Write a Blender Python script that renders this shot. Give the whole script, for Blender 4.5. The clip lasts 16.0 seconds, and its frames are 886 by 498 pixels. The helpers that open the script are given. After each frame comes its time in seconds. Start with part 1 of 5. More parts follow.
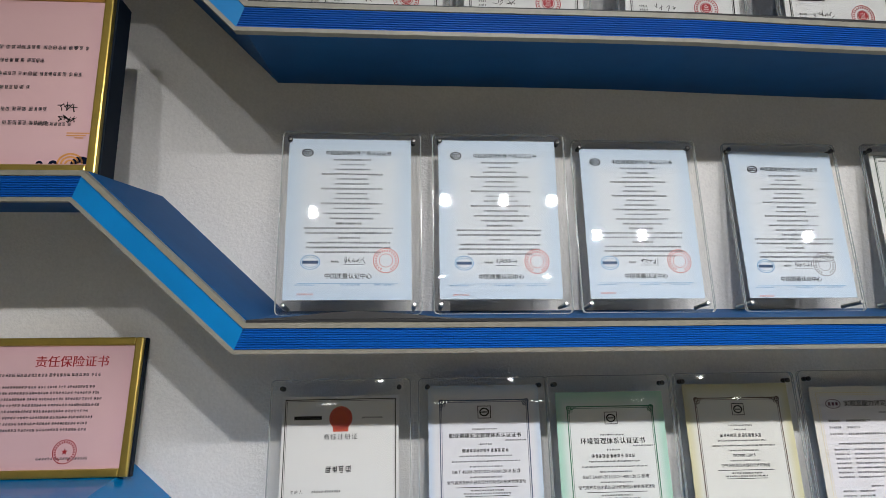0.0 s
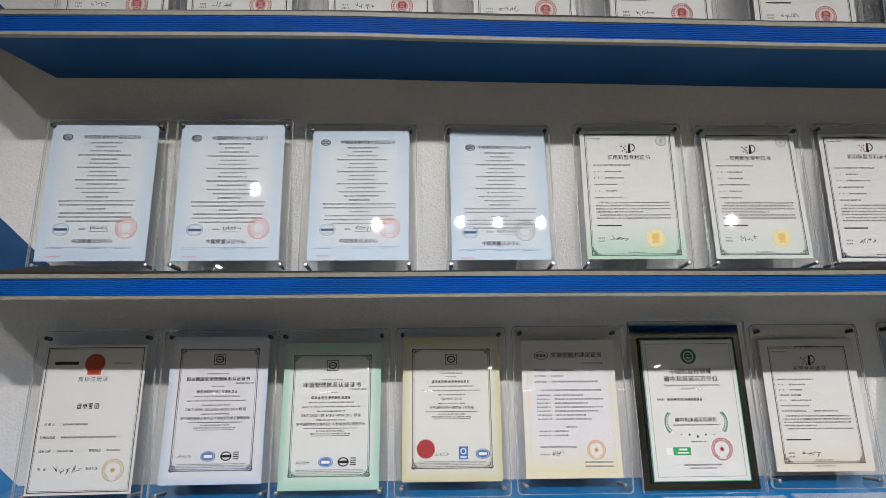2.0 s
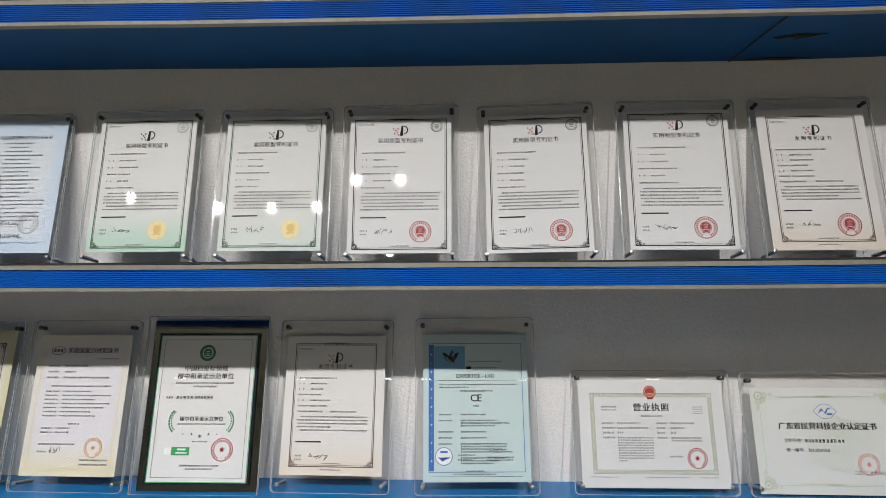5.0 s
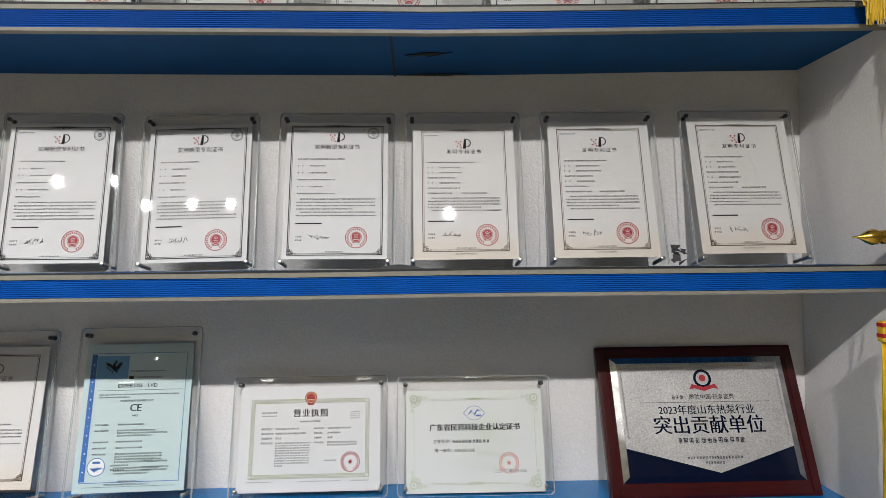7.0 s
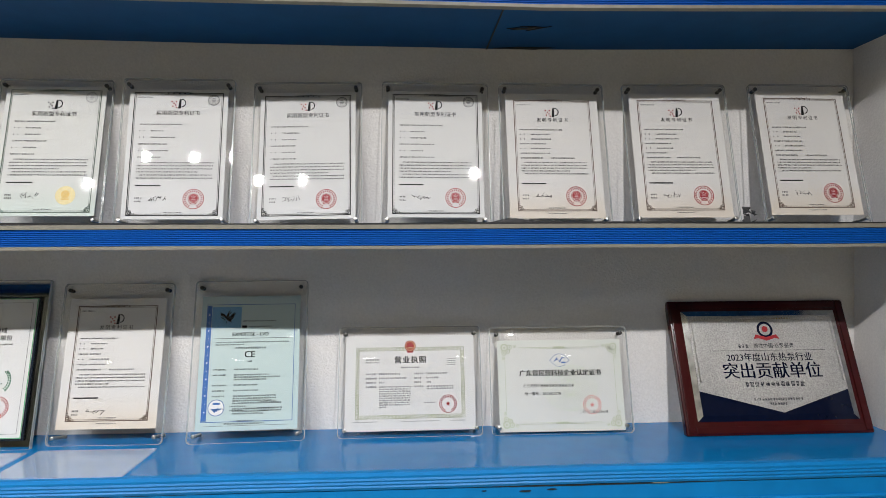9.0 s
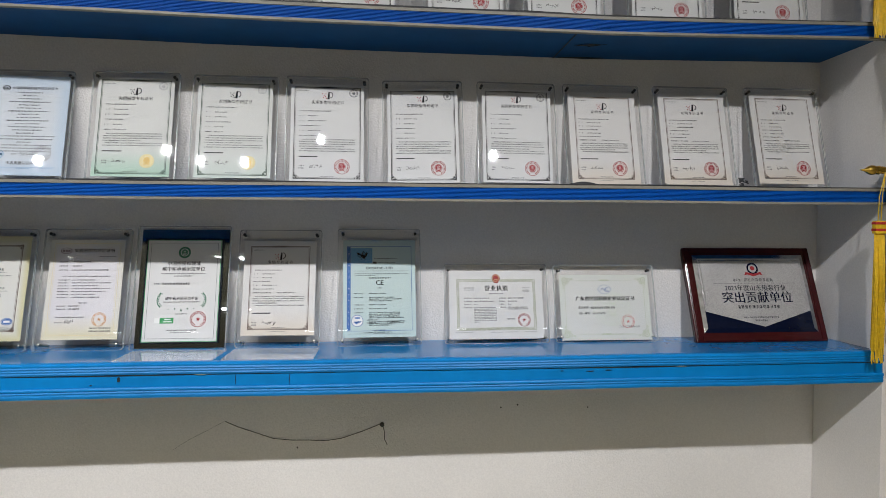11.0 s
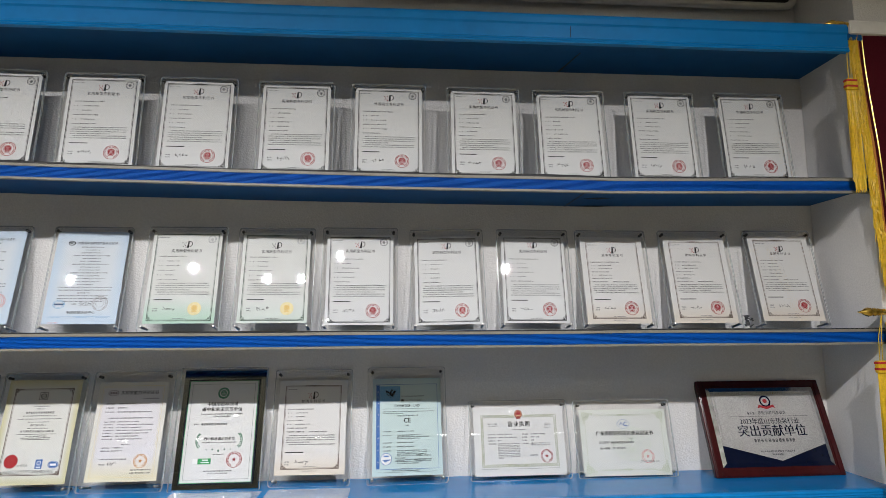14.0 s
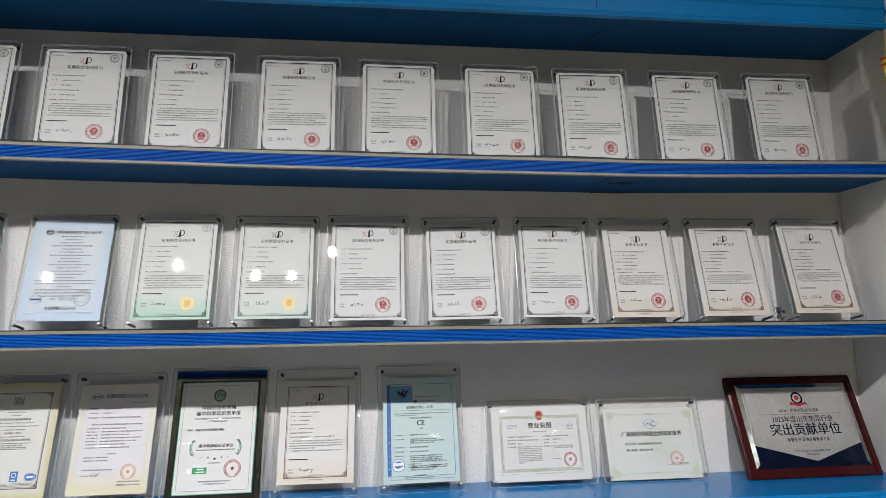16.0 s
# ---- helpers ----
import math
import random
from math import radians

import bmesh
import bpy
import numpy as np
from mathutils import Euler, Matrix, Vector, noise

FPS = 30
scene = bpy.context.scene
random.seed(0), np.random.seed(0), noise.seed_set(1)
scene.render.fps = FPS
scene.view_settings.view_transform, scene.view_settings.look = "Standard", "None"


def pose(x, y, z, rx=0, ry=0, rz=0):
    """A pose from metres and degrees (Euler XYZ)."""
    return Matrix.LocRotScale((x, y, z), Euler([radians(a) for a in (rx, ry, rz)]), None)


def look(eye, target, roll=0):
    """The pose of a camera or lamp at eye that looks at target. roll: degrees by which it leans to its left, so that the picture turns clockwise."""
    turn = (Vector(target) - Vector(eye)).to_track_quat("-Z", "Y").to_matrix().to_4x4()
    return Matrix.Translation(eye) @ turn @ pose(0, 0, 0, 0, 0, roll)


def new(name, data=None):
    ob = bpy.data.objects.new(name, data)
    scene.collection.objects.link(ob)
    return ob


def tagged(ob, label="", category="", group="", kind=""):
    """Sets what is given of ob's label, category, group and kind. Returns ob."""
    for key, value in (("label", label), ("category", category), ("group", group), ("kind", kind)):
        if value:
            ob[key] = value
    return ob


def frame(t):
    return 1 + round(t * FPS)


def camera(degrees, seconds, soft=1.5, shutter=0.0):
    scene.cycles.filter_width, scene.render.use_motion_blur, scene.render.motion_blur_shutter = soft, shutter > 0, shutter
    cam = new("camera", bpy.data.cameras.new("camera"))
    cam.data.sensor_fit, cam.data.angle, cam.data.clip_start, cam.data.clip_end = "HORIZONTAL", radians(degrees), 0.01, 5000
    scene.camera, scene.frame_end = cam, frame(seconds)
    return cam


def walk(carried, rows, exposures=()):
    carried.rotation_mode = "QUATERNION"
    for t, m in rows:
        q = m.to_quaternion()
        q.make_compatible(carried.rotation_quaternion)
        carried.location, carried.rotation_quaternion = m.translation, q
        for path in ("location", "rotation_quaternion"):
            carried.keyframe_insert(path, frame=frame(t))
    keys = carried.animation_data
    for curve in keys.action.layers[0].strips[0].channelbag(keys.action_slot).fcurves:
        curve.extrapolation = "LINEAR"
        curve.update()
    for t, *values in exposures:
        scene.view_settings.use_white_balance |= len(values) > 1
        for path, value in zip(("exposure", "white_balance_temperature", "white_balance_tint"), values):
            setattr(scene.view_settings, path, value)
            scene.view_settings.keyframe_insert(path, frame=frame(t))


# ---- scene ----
cam = camera(74.0, 16.0, soft=0.55)
SIZE = 1.1  # the plan below is drawn in units of 1.1 m, so that the sheets come out as A4
PATH = [
    (0, (0.192, -0.952, 1.49), (0.322, 1.041, 1.589), -0.1),
    (0.5, (0.315, -0.951, 1.472), (0.507, 1.037, 1.574), -0.2),
    (1, (0.466, -0.961, 1.457), (0.63, 1.029, 1.567), -0.2),
    (1.5, (0.584, -1.018, 1.433), (0.714, 0.975, 1.539), -0.3),
    (2, (0.727, -1.118, 1.426), (0.774, 0.879, 1.517), -0.3),
    (2.5, (0.871, -1.152, 1.433), (0.808, 0.845, 1.519), -0.5),
    (3, (1.033, -1.094, 1.422), (0.919, 0.901, 1.496), -0.5),
    (3.5, (1.203, -1.071, 1.446), (1.092, 0.926, 1.495), -0.5),
    (4, (1.42, -1.1, 1.449), (1.31, 0.896, 1.487), -0.5),
    (4.5, (1.59, -1.098, 1.442), (1.486, 0.899, 1.485), -0.6),
    (5, (1.753, -1.053, 1.432), (1.65, 0.944, 1.479), -0.4),
    (5.2, (1.823, -1.037, 1.434), (1.72, 0.96, 1.476), -0.7),
    (7.3, (2.311, -1.068, 1.449), (2.393, 0.93, 1.485), -0.1),
    (7.5, (2.301, -1.068, 1.444), (2.395, 0.93, 1.473), 0.2),
    (8, (2.236, -1.062, 1.422), (2.336, 0.935, 1.438), 0.2),
    (8.5, (2.162, -1.087, 1.411), (2.257, 0.911, 1.425), 0.1),
    (8.7, (2.124, -1.106, 1.403), (2.219, 0.892, 1.409), -0.1),
    (10.8, (1.848, -1.536, 1.33), (2.036, 0.455, 1.287), 0.0),
    (11, (1.783, -1.554, 1.316), (1.963, 0.438, 1.262), 0.2),
    (11.5, (1.658, -1.589, 1.324), (1.827, 0.401, 1.222), 0.2),
    (12, (1.643, -1.614, 1.378), (1.816, 0.376, 1.277), 0.1),
    (12.5, (1.688, -1.65, 1.416), (1.87, 0.342, 1.405), -0.3),
    (13, (1.717, -1.686, 1.446), (1.895, 0.302, 1.582), -0.2),
    (13.5, (1.721, -1.69, 1.451), (1.897, 0.289, 1.685), -0.2),
    (14, (1.725, -1.671, 1.452), (1.88, 0.307, 1.704), -0.3),
    (14.5, (1.688, -1.623, 1.446), (1.827, 0.357, 1.693), -0.2),
    (15, (1.617, -1.55, 1.44), (1.758, 0.429, 1.69), 0.1),
    (15.5, (1.606, -1.525, 1.438), (1.799, 0.45, 1.69), -0.4),
    (16, (1.647, -1.538, 1.439), (1.863, 0.435, 1.69), -0.7),
]
EXPOSURES = [(0, 0.02, 6400, 10), (2.5, -0.08, 6550, 11), (5.0, -0.08, 6550, 11), (7.3, 0.10, 6500, 11), (8.7, 0.10, 6500, 11), (10.8, -0.09, 6350, 11), (11.8, -0.22, 6350, 11), (12.5, -0.17, 6400, 11), (13.2, 0.04, 6400, 11), (16, 0.06, 6400, 11)]
walk(cam, [(t, look(Vector(eye) * SIZE, Vector(target) * SIZE, roll)) for t, eye, target, roll in PATH], EXPOSURES)

# ---- light ----
world = bpy.data.worlds.new("room_air")
scene.world = world
world.use_nodes = True
world.node_tree.nodes["Background"].inputs[0].default_value = (0.9, 0.95, 1.0, 1)
world.node_tree.nodes["Background"].inputs[1].default_value = 0.02
scene.view_settings.exposure = -0.60

SPOT_Y, CEILING = -1.80, 2.59
SPOTS = [(-0.20, 3.2), (0.40, 9.0), (0.70, 2.2), (0.95, 2.8), (1.16, 3.3), (1.40, 3.6), (2.46, 12.8)]
DOWNLIGHTS = [(-0.8, -3.0), (0.45, -3.0), (1.2, -3.0), (2.45, -3.0), (3.2, -3.0), (0.2, -4.3), (1.3, -4.3), (3.0, -4.3)]
DOWN_POWER = 3.4
TUBES = [(-1.3, -5.0), (-0.3, -5.0), (0.7, -5.0), (1.7, -5.0), (2.7, -5.0), (3.7, -5.0)]
WARM = (1, 0.99, 0.985)


def area(name, at, aim, power, size, spread=180, colour=WARM):
    data = bpy.data.lights.new(name, "AREA")
    data.energy, data.shape, data.size, data.color, data.spread = power, "DISK", size, colour, radians(spread)
    ob = new(name, data)
    ob.matrix_world = look(at, aim)
    return ob


for sx, power in SPOTS:
    area("spot_light", (sx, SPOT_Y, CEILING - 0.035), (sx, 0.08, -0.50), power, 0.046, 112)
for dx, dy in DOWNLIGHTS:
    area("down_light", (dx, dy, CEILING - 0.012), (dx, dy, 0), DOWN_POWER, 0.08, 105, (1, 0.95, 0.88))


# ---- materials ----
def nodes_of(name):
    m = bpy.data.materials.new(name)
    m.use_nodes = True
    return m, m.node_tree.nodes, m.node_tree.links, m.node_tree.nodes["Principled BSDF"]


def surface(name, colour, rough=0.5, metal=0.0, grain=0.06, scale=60, bump=0.0, coarse=3.0, spec=0.5, bump_scale=None):
    """A painted, printed or metal surface with fine grain and broad mottling."""
    m, n, l, p = nodes_of(name)
    p.inputs["Roughness"].default_value, p.inputs["Metallic"].default_value = rough, metal
    p.inputs["Specular IOR Level"].default_value = spec
    tc = n.new("ShaderNodeTexCoord")
    fine, broad = n.new("ShaderNodeTexNoise"), n.new("ShaderNodeTexNoise")
    fine.inputs["Scale"].default_value, broad.inputs["Scale"].default_value = scale, coarse
    fine.inputs["Detail"].default_value = 4
    for tex in (fine, broad):
        l.new(tc.outputs["Object"], tex.inputs["Vector"])
    add = n.new("ShaderNodeMath")
    add.operation = "ADD"
    l.new(fine.outputs["Fac"], add.inputs[0])
    l.new(broad.outputs["Fac"], add.inputs[1])
    ramp = n.new("ShaderNodeMapRange")
    ramp.inputs["From Min"].default_value, ramp.inputs["From Max"].default_value = 0.6, 1.4
    ramp.inputs["To Min"].default_value, ramp.inputs["To Max"].default_value = 1 - grain, 1 + grain
    l.new(add.outputs[0], ramp.inputs["Value"])
    mul = n.new("ShaderNodeVectorMath")
    mul.operation = "SCALE"
    mul.inputs[0].default_value = colour[:3]
    l.new(ramp.outputs[0], mul.inputs["Scale"])
    l.new(mul.outputs[0], p.inputs["Base Color"])
    if bump:
        b = n.new("ShaderNodeBump")
        b.inputs["Strength"].default_value, b.inputs["Distance"].default_value = bump, 0.002
        src = fine
        if bump_scale:
            src = n.new("ShaderNodeTexNoise")
            src.inputs["Scale"].default_value = bump_scale
            l.new(tc.outputs["Object"], src.inputs["Vector"])
        l.new(src.outputs["Fac"], b.inputs["Height"])
        l.new(b.outputs[0], p.inputs["Normal"])
    return m


def glow(name, colour, strength):
    m, n, l, p = nodes_of(name)
    p.inputs["Emission Color"].default_value = (*colour, 1)
    p.inputs["Emission Strength"].default_value = strength
    return m


def clear(name, tint=(0.96, 0.975, 0.97), ior=1.49, rough=0.0, haze=0.0):
    """Clear sheet: see-through, with a gloss that grows at a slant."""
    m, n, l, p = nodes_of(name)
    n.remove(p)
    out = n["Material Output"]
    see, gloss, mix, slant = n.new("ShaderNodeBsdfTransparent"), n.new("ShaderNodeBsdfGlossy"), n.new("ShaderNodeMixShader"), n.new("ShaderNodeLayerWeight")
    power, fr = n.new("ShaderNodeMath"), n.new("ShaderNodeMath")
    slant.inputs["Blend"].default_value = 0.5
    power.operation, fr.operation = "POWER", "MULTIPLY_ADD"
    power.inputs[1].default_value = 5.0
    base = ((ior - 1) / (ior + 1)) ** 2
    fr.inputs[1].default_value, fr.inputs[2].default_value = 1 - base, base
    l.new(slant.outputs["Facing"], power.inputs[0])
    l.new(power.outputs[0], fr.inputs[0])
    see.inputs["Color"].default_value = (*tint, 1)
    gloss.inputs["Roughness"].default_value = rough
    l.new(fr.outputs[0], mix.inputs[0])
    l.new(see.outputs[0], mix.inputs[1])
    l.new(gloss.outputs[0], mix.inputs[2])
    last = mix
    if haze:
        dif, more = n.new("ShaderNodeBsdfDiffuse"), n.new("ShaderNodeMixShader")
        dif.inputs["Color"].default_value = (0.85, 0.88, 0.88, 1)
        more.inputs[0].default_value = haze
        l.new(mix.outputs[0], more.inputs[1])
        l.new(dif.outputs[0], more.inputs[2])
        last = more
    l.new(last.outputs[0], out.inputs["Surface"])
    return m


def paper_kind(name, base, border=None, foot=None, border_from=0.78, foot_to=0.42):
    """Printed paper: a base tint, with an optional tinted margin and an optional tint rising from the foot."""
    m, n, l, p = nodes_of(name)
    p.inputs["Roughness"].default_value = 0.55
    base, border, foot = (c and tuple(0.88 * v for v in c) for c in (base, border, foot))
    tc, sep = n.new("ShaderNodeTexCoord"), n.new("ShaderNodeSeparateXYZ")
    l.new(tc.outputs["Generated"], sep.inputs[0])

    def calc(op, a, b=None):
        k = n.new("ShaderNodeMath")
        k.operation = op
        for slot, v in ((0, a), (1, b)):
            if v is None:
                continue
            if isinstance(v, (int, float)):
                k.inputs[slot].default_value = v
            else:
                l.new(v, k.inputs[slot])
        return k.outputs[0]

    def blend(fac, a, b):
        k = n.new("ShaderNodeMix")
        k.data_type = "RGBA"
        l.new(fac, k.inputs["Factor"])
        if isinstance(a, tuple):
            k.inputs["A"].default_value = (*a, 1)
        else:
            l.new(a, k.inputs["A"])
        k.inputs["B"].default_value = (*b, 1)
        return k.outputs["Result"]

    def ramp(v, lo, hi):
        k = n.new("ShaderNodeMapRange")
        k.interpolation_type = "SMOOTHSTEP"
        k.inputs["From Min"].default_value, k.inputs["From Max"].default_value = lo, hi
        l.new(v, k.inputs["Value"])
        return k.outputs[0]

    noisy = n.new("ShaderNodeTexNoise")
    noisy.inputs["Scale"].default_value = 9
    l.new(tc.outputs["Generated"], noisy.inputs["Vector"])
    colour = blend(calc("MULTIPLY", noisy.outputs["Fac"], 0.12), base, tuple(c * 0.8 for c in base))
    if border:
        far = calc("MAXIMUM", calc("ABSOLUTE", calc("SUBTRACT", calc("MULTIPLY", sep.outputs["X"], 2.0), 1.0)),
                   calc("ABSOLUTE", calc("SUBTRACT", calc("MULTIPLY", sep.outputs["Z"], 2.0), 1.0)))
        colour = blend(ramp(far, border_from, 1.0), colour, border)
    if foot:
        colour = blend(calc("SUBTRACT", 1.0, ramp(sep.outputs["Z"], 0.0, foot_to)), colour, foot)
    l.new(colour, p.inputs["Base Color"])
    return m


WALL = surface("white_wall_paint", (0.77, 0.745, 0.72), 0.75, grain=0.09, scale=210, bump=0.6, coarse=2.0, spec=0.2)
ROOM = surface("room_paint", (0.72, 0.71, 0.69), 0.8, grain=0.03)
FLOOR = surface("floor_tile", (0.44, 0.40, 0.28), 0.3, grain=0.08, coarse=1.5)
CEIL = surface("ceiling_paint", (0.78, 0.78, 0.77), 0.85, grain=0.02)
AZURE = surface("azure_laminate", (0.001, 0.185, 0.50), 0.42, grain=0.12, scale=25, bump=0.12, coarse=5, spec=0.25)
AZURETOP = surface("glossy_azure_laminate", (0.001, 0.165, 0.44), 0.16, grain=0.10, scale=25, bump=0.06, coarse=5, spec=0.45)
COBALT = surface("cobalt_plastic", (0.002, 0.085, 0.40), 0.55, grain=0.10, scale=45, bump=0.1, coarse=4, spec=0.15)
# Darker than the azure laminate: shade under the boards is put into this blue.
SHADEBLUE = surface("blue_board_lining", (0.003, 0.072, 0.22), 0.6, grain=0.14, scale=18, bump=0.15, coarse=3, spec=0.2)
CREAM = surface("cream_edging", (0.22, 0.212, 0.18), 0.5, grain=0.18, scale=70, bump=0.1)
BLACKGAP = surface("black_tape", (0.012, 0.012, 0.014), 0.6, grain=0.2)
STEEL = surface("brushed_steel", (0.55, 0.54, 0.52), 0.28, 1.0, grain=0.08, scale=90)
DARKBOLT = surface("dark_bolt", (0.10, 0.095, 0.09), 0.35, 0.9, grain=0.1, scale=90)
GOLD = surface("gold_moulding", (0.62, 0.46, 0.12), 0.28, 0.9, grain=0.12, scale=50, bump=0.1)
BRASS = surface("polished_brass", (0.80, 0.52, 0.10), 0.16, 1.0, grain=0.1, scale=50)
FRAMEBLACK = surface("black_frame_side", (0.008, 0.014, 0.026), 0.6, grain=0.2, spec=0.12)
MAHOGANY = surface("mahogany_lacquer", (0.045, 0.005, 0.006), 0.2, grain=0.25, scale=30, coarse=8, spec=0.4)
SILVER = surface("sparkling_silver_foil", (0.50, 0.49, 0.475), 0.34, 0.55, grain=0.42, scale=300, bump=0.9, coarse=5)
BEVELSILVER = surface("silver_bevel", (0.55, 0.55, 0.54), 0.14, 1.0, grain=0.3, scale=60, coarse=30)
NIGHT = surface("navy_enamel", (0.003, 0.006, 0.022), 0.12, grain=0.2, spec=0.3)
VELVET = surface("maroon_velvet", (0.062, 0.005, 0.010), 0.85, grain=0.25, scale=160, spec=0.1)
THREAD = surface("yellow_silk_thread", (0.72, 0.47, 0.02), 0.42, grain=0.25, scale=120)
BRAID = surface("gold_red_braid", (0.45, 0.17, 0.02), 0.5, grain=0.4, scale=300)
REDCLOTH = surface("red_cloth_band", (0.45, 0.02, 0.02), 0.6, grain=0.15)
WHITECLOTH = surface("white_lining_cloth", (0.72, 0.69, 0.64), 0.8, grain=0.08, scale=40, bump=0.3)
CABLE = surface("dark_cable", (0.03, 0.028, 0.025), 0.5, grain=0.2)
MIRROREDGE = surface("dark_mirror_glass", (0.28, 0.30, 0.30), 0.02, 1.0, grain=0.03)
ACRYLIC = clear("clear_acrylic", (0.985, 0.985, 0.98), rough=0.018)
RIM = clear("acrylic_edge", (0.70, 0.74, 0.73), 1.5, 0.15, haze=0.35)
BASEPLATE = clear("acrylic_foot", (0.9, 0.95, 0.97), 1.5, 0.06, haze=0.18)
LENS = glow("lamp_lens", (1, 0.985, 0.96), 180.0)
TUBEGLOW = glow("tube_diffuser", (1.0, 0.98, 0.95), 14.0)
LAMPWHITE = surface("white_lamp_trim", (0.75, 0.75, 0.74), 0.4, grain=0.03)

INK = surface("black_ink", (0.012, 0.012, 0.013), 0.6, grain=0.15, scale=200, spec=0.2)
TEXTINK = surface("text_ink", (0.016, 0.016, 0.018), 0.6, grain=0.25, scale=300, spec=0.2)
GREYINK = surface("grey_ink", (0.045, 0.045, 0.05), 0.55, grain=0.25, scale=300)
PALEINK = surface("pale_grey_ink", (0.33, 0.33, 0.34), 0.55, grain=0.2, scale=300)
REDINK = surface("red_ink", (0.36, 0.016, 0.022), 0.5, grain=0.15, scale=200)
PINKINK = surface("pale_red_ink", (0.68, 0.27, 0.25), 0.5, grain=0.15, scale=200)
BLUEINK = surface("blue_ink", (0.035, 0.14, 0.42), 0.5, grain=0.15, scale=200)
SKYINK = surface("pale_blue_ink", (0.13, 0.34, 0.56), 0.5, grain=0.15, scale=200)
GREENINK = surface("green_ink", (0.02, 0.17, 0.085), 0.5, grain=0.15, scale=200)
OLIVEINK = surface("olive_ink", (0.30, 0.34, 0.17), 0.5, grain=0.2, scale=200)
LIMEINK = surface("bright_green_ink", (0.03, 0.33, 0.10), 0.5, grain=0.1, scale=200)
BROWNINK = surface("brown_ink", (0.12, 0.075, 0.055), 0.5, grain=0.15, scale=200)
YELLOWINK = surface("golden_ink", (0.74, 0.63, 0.32), 0.45, grain=0.15, scale=150)
ORANGEINK = surface("orange_ink", (0.66, 0.30, 0.07), 0.5, grain=0.15, scale=150)
AMBERINK = surface("amber_ink", (0.70, 0.48, 0.14), 0.5, grain=0.2, scale=150)
MOSSINK = surface("dark_moss_ink", (0.045, 0.085, 0.055), 0.55, grain=0.2, scale=200)
WHITEINK = surface("white_ink", (0.78, 0.78, 0.77), 0.5, grain=0.05)

P_BLUE = paper_kind("pale_blue_paper", (0.74, 0.79, 0.84), (0.58, 0.70, 0.83), border_from=0.55)
P_GREEN = paper_kind("green_foot_paper", (0.77, 0.775, 0.745), foot=(0.50, 0.70, 0.57), foot_to=0.34)
P_GREENPALE = paper_kind("pale_green_foot_paper", (0.77, 0.775, 0.745), foot=(0.68, 0.75, 0.69), foot_to=0.34)
P_WHITE = paper_kind("white_paper", (0.79, 0.79, 0.78))
P_CREAM = paper_kind("cream_foot_paper", (0.79, 0.775, 0.755), foot=(0.78, 0.70, 0.60), foot_to=0.30)
P_LILAC = paper_kind("lilac_blue_paper", (0.75, 0.755, 0.80), (0.56, 0.66, 0.80), border_from=0.84)
P_MINT = paper_kind("mint_margin_paper", (0.77, 0.785, 0.775), (0.40, 0.66, 0.54), border_from=0.74)
P_YELLOW = paper_kind("yellow_margin_paper", (0.77, 0.765, 0.72), (0.66, 0.62, 0.38), border_from=0.76)
P_GOLDFOOT = paper_kind("golden_foot_paper", (0.79, 0.77, 0.80), (0.77, 0.75, 0.68), foot=(0.80, 0.74, 0.55), foot_to=0.28)
P_TEAL = paper_kind("teal_paper", (0.60, 0.74, 0.73), (0.56, 0.71, 0.72))
P_PINK = paper_kind("pink_paper", (0.78, 0.50, 0.52), (0.74, 0.46, 0.49))
P_PALEGREEN = paper_kind("pale_green_paper", (0.78, 0.79, 0.76), (0.75, 0.78, 0.72))


# ---- builders ----
def finish(bm, name, material, smooth=False):
    bmesh.ops.recalc_face_normals(bm, faces=bm.faces)
    me = bpy.data.meshes.new(name)
    bm.to_mesh(me)
    bm.free()
    me.materials.append(material)
    if smooth:
        me.polygons.foreach_set("use_smooth", [True] * len(me.polygons))
    return me


def part(name, bm, material, parent, label="", smooth=False):
    me = bm if isinstance(bm, bpy.types.Mesh) else finish(bm, name, material, smooth)
    ob = new(name, me)
    ob.parent = parent
    if label:
        ob["label"] = label
    return ob


def thing(name, label, category, at=None, group="", kind=""):
    ob = new(name)
    ob.empty_display_size = 0.05
    if at is not None:
        ob.matrix_world = at
    return tagged(ob, label, category, group, kind)


def box(bm, x0, x1, y0, y1, z0, z1, bevel=0.0):
    r = bmesh.ops.create_cube(bm, size=1.0, matrix=Matrix.LocRotScale(((x0 + x1) / 2, (y0 + y1) / 2, (z0 + z1) / 2), None, (x1 - x0, y1 - y0, z1 - z0)))
    if bevel:
        edges = {e for v in r["verts"] for e in v.link_edges}
        bmesh.ops.bevel(bm, geom=list(edges), offset=bevel, segments=2, affect="EDGES", profile=0.6)
    return bm


def cyl(bm, a, b, r, seg=12, r2=None):
    a, b = Vector(a), Vector(b)
    m = Matrix.Translation((a + b) / 2) @ (b - a).to_track_quat("Z", "Y").to_matrix().to_4x4()
    bmesh.ops.create_cone(bm, cap_ends=True, segments=seg, radius1=r, radius2=r if r2 is None else r2, depth=(b - a).length, matrix=m)
    return bm


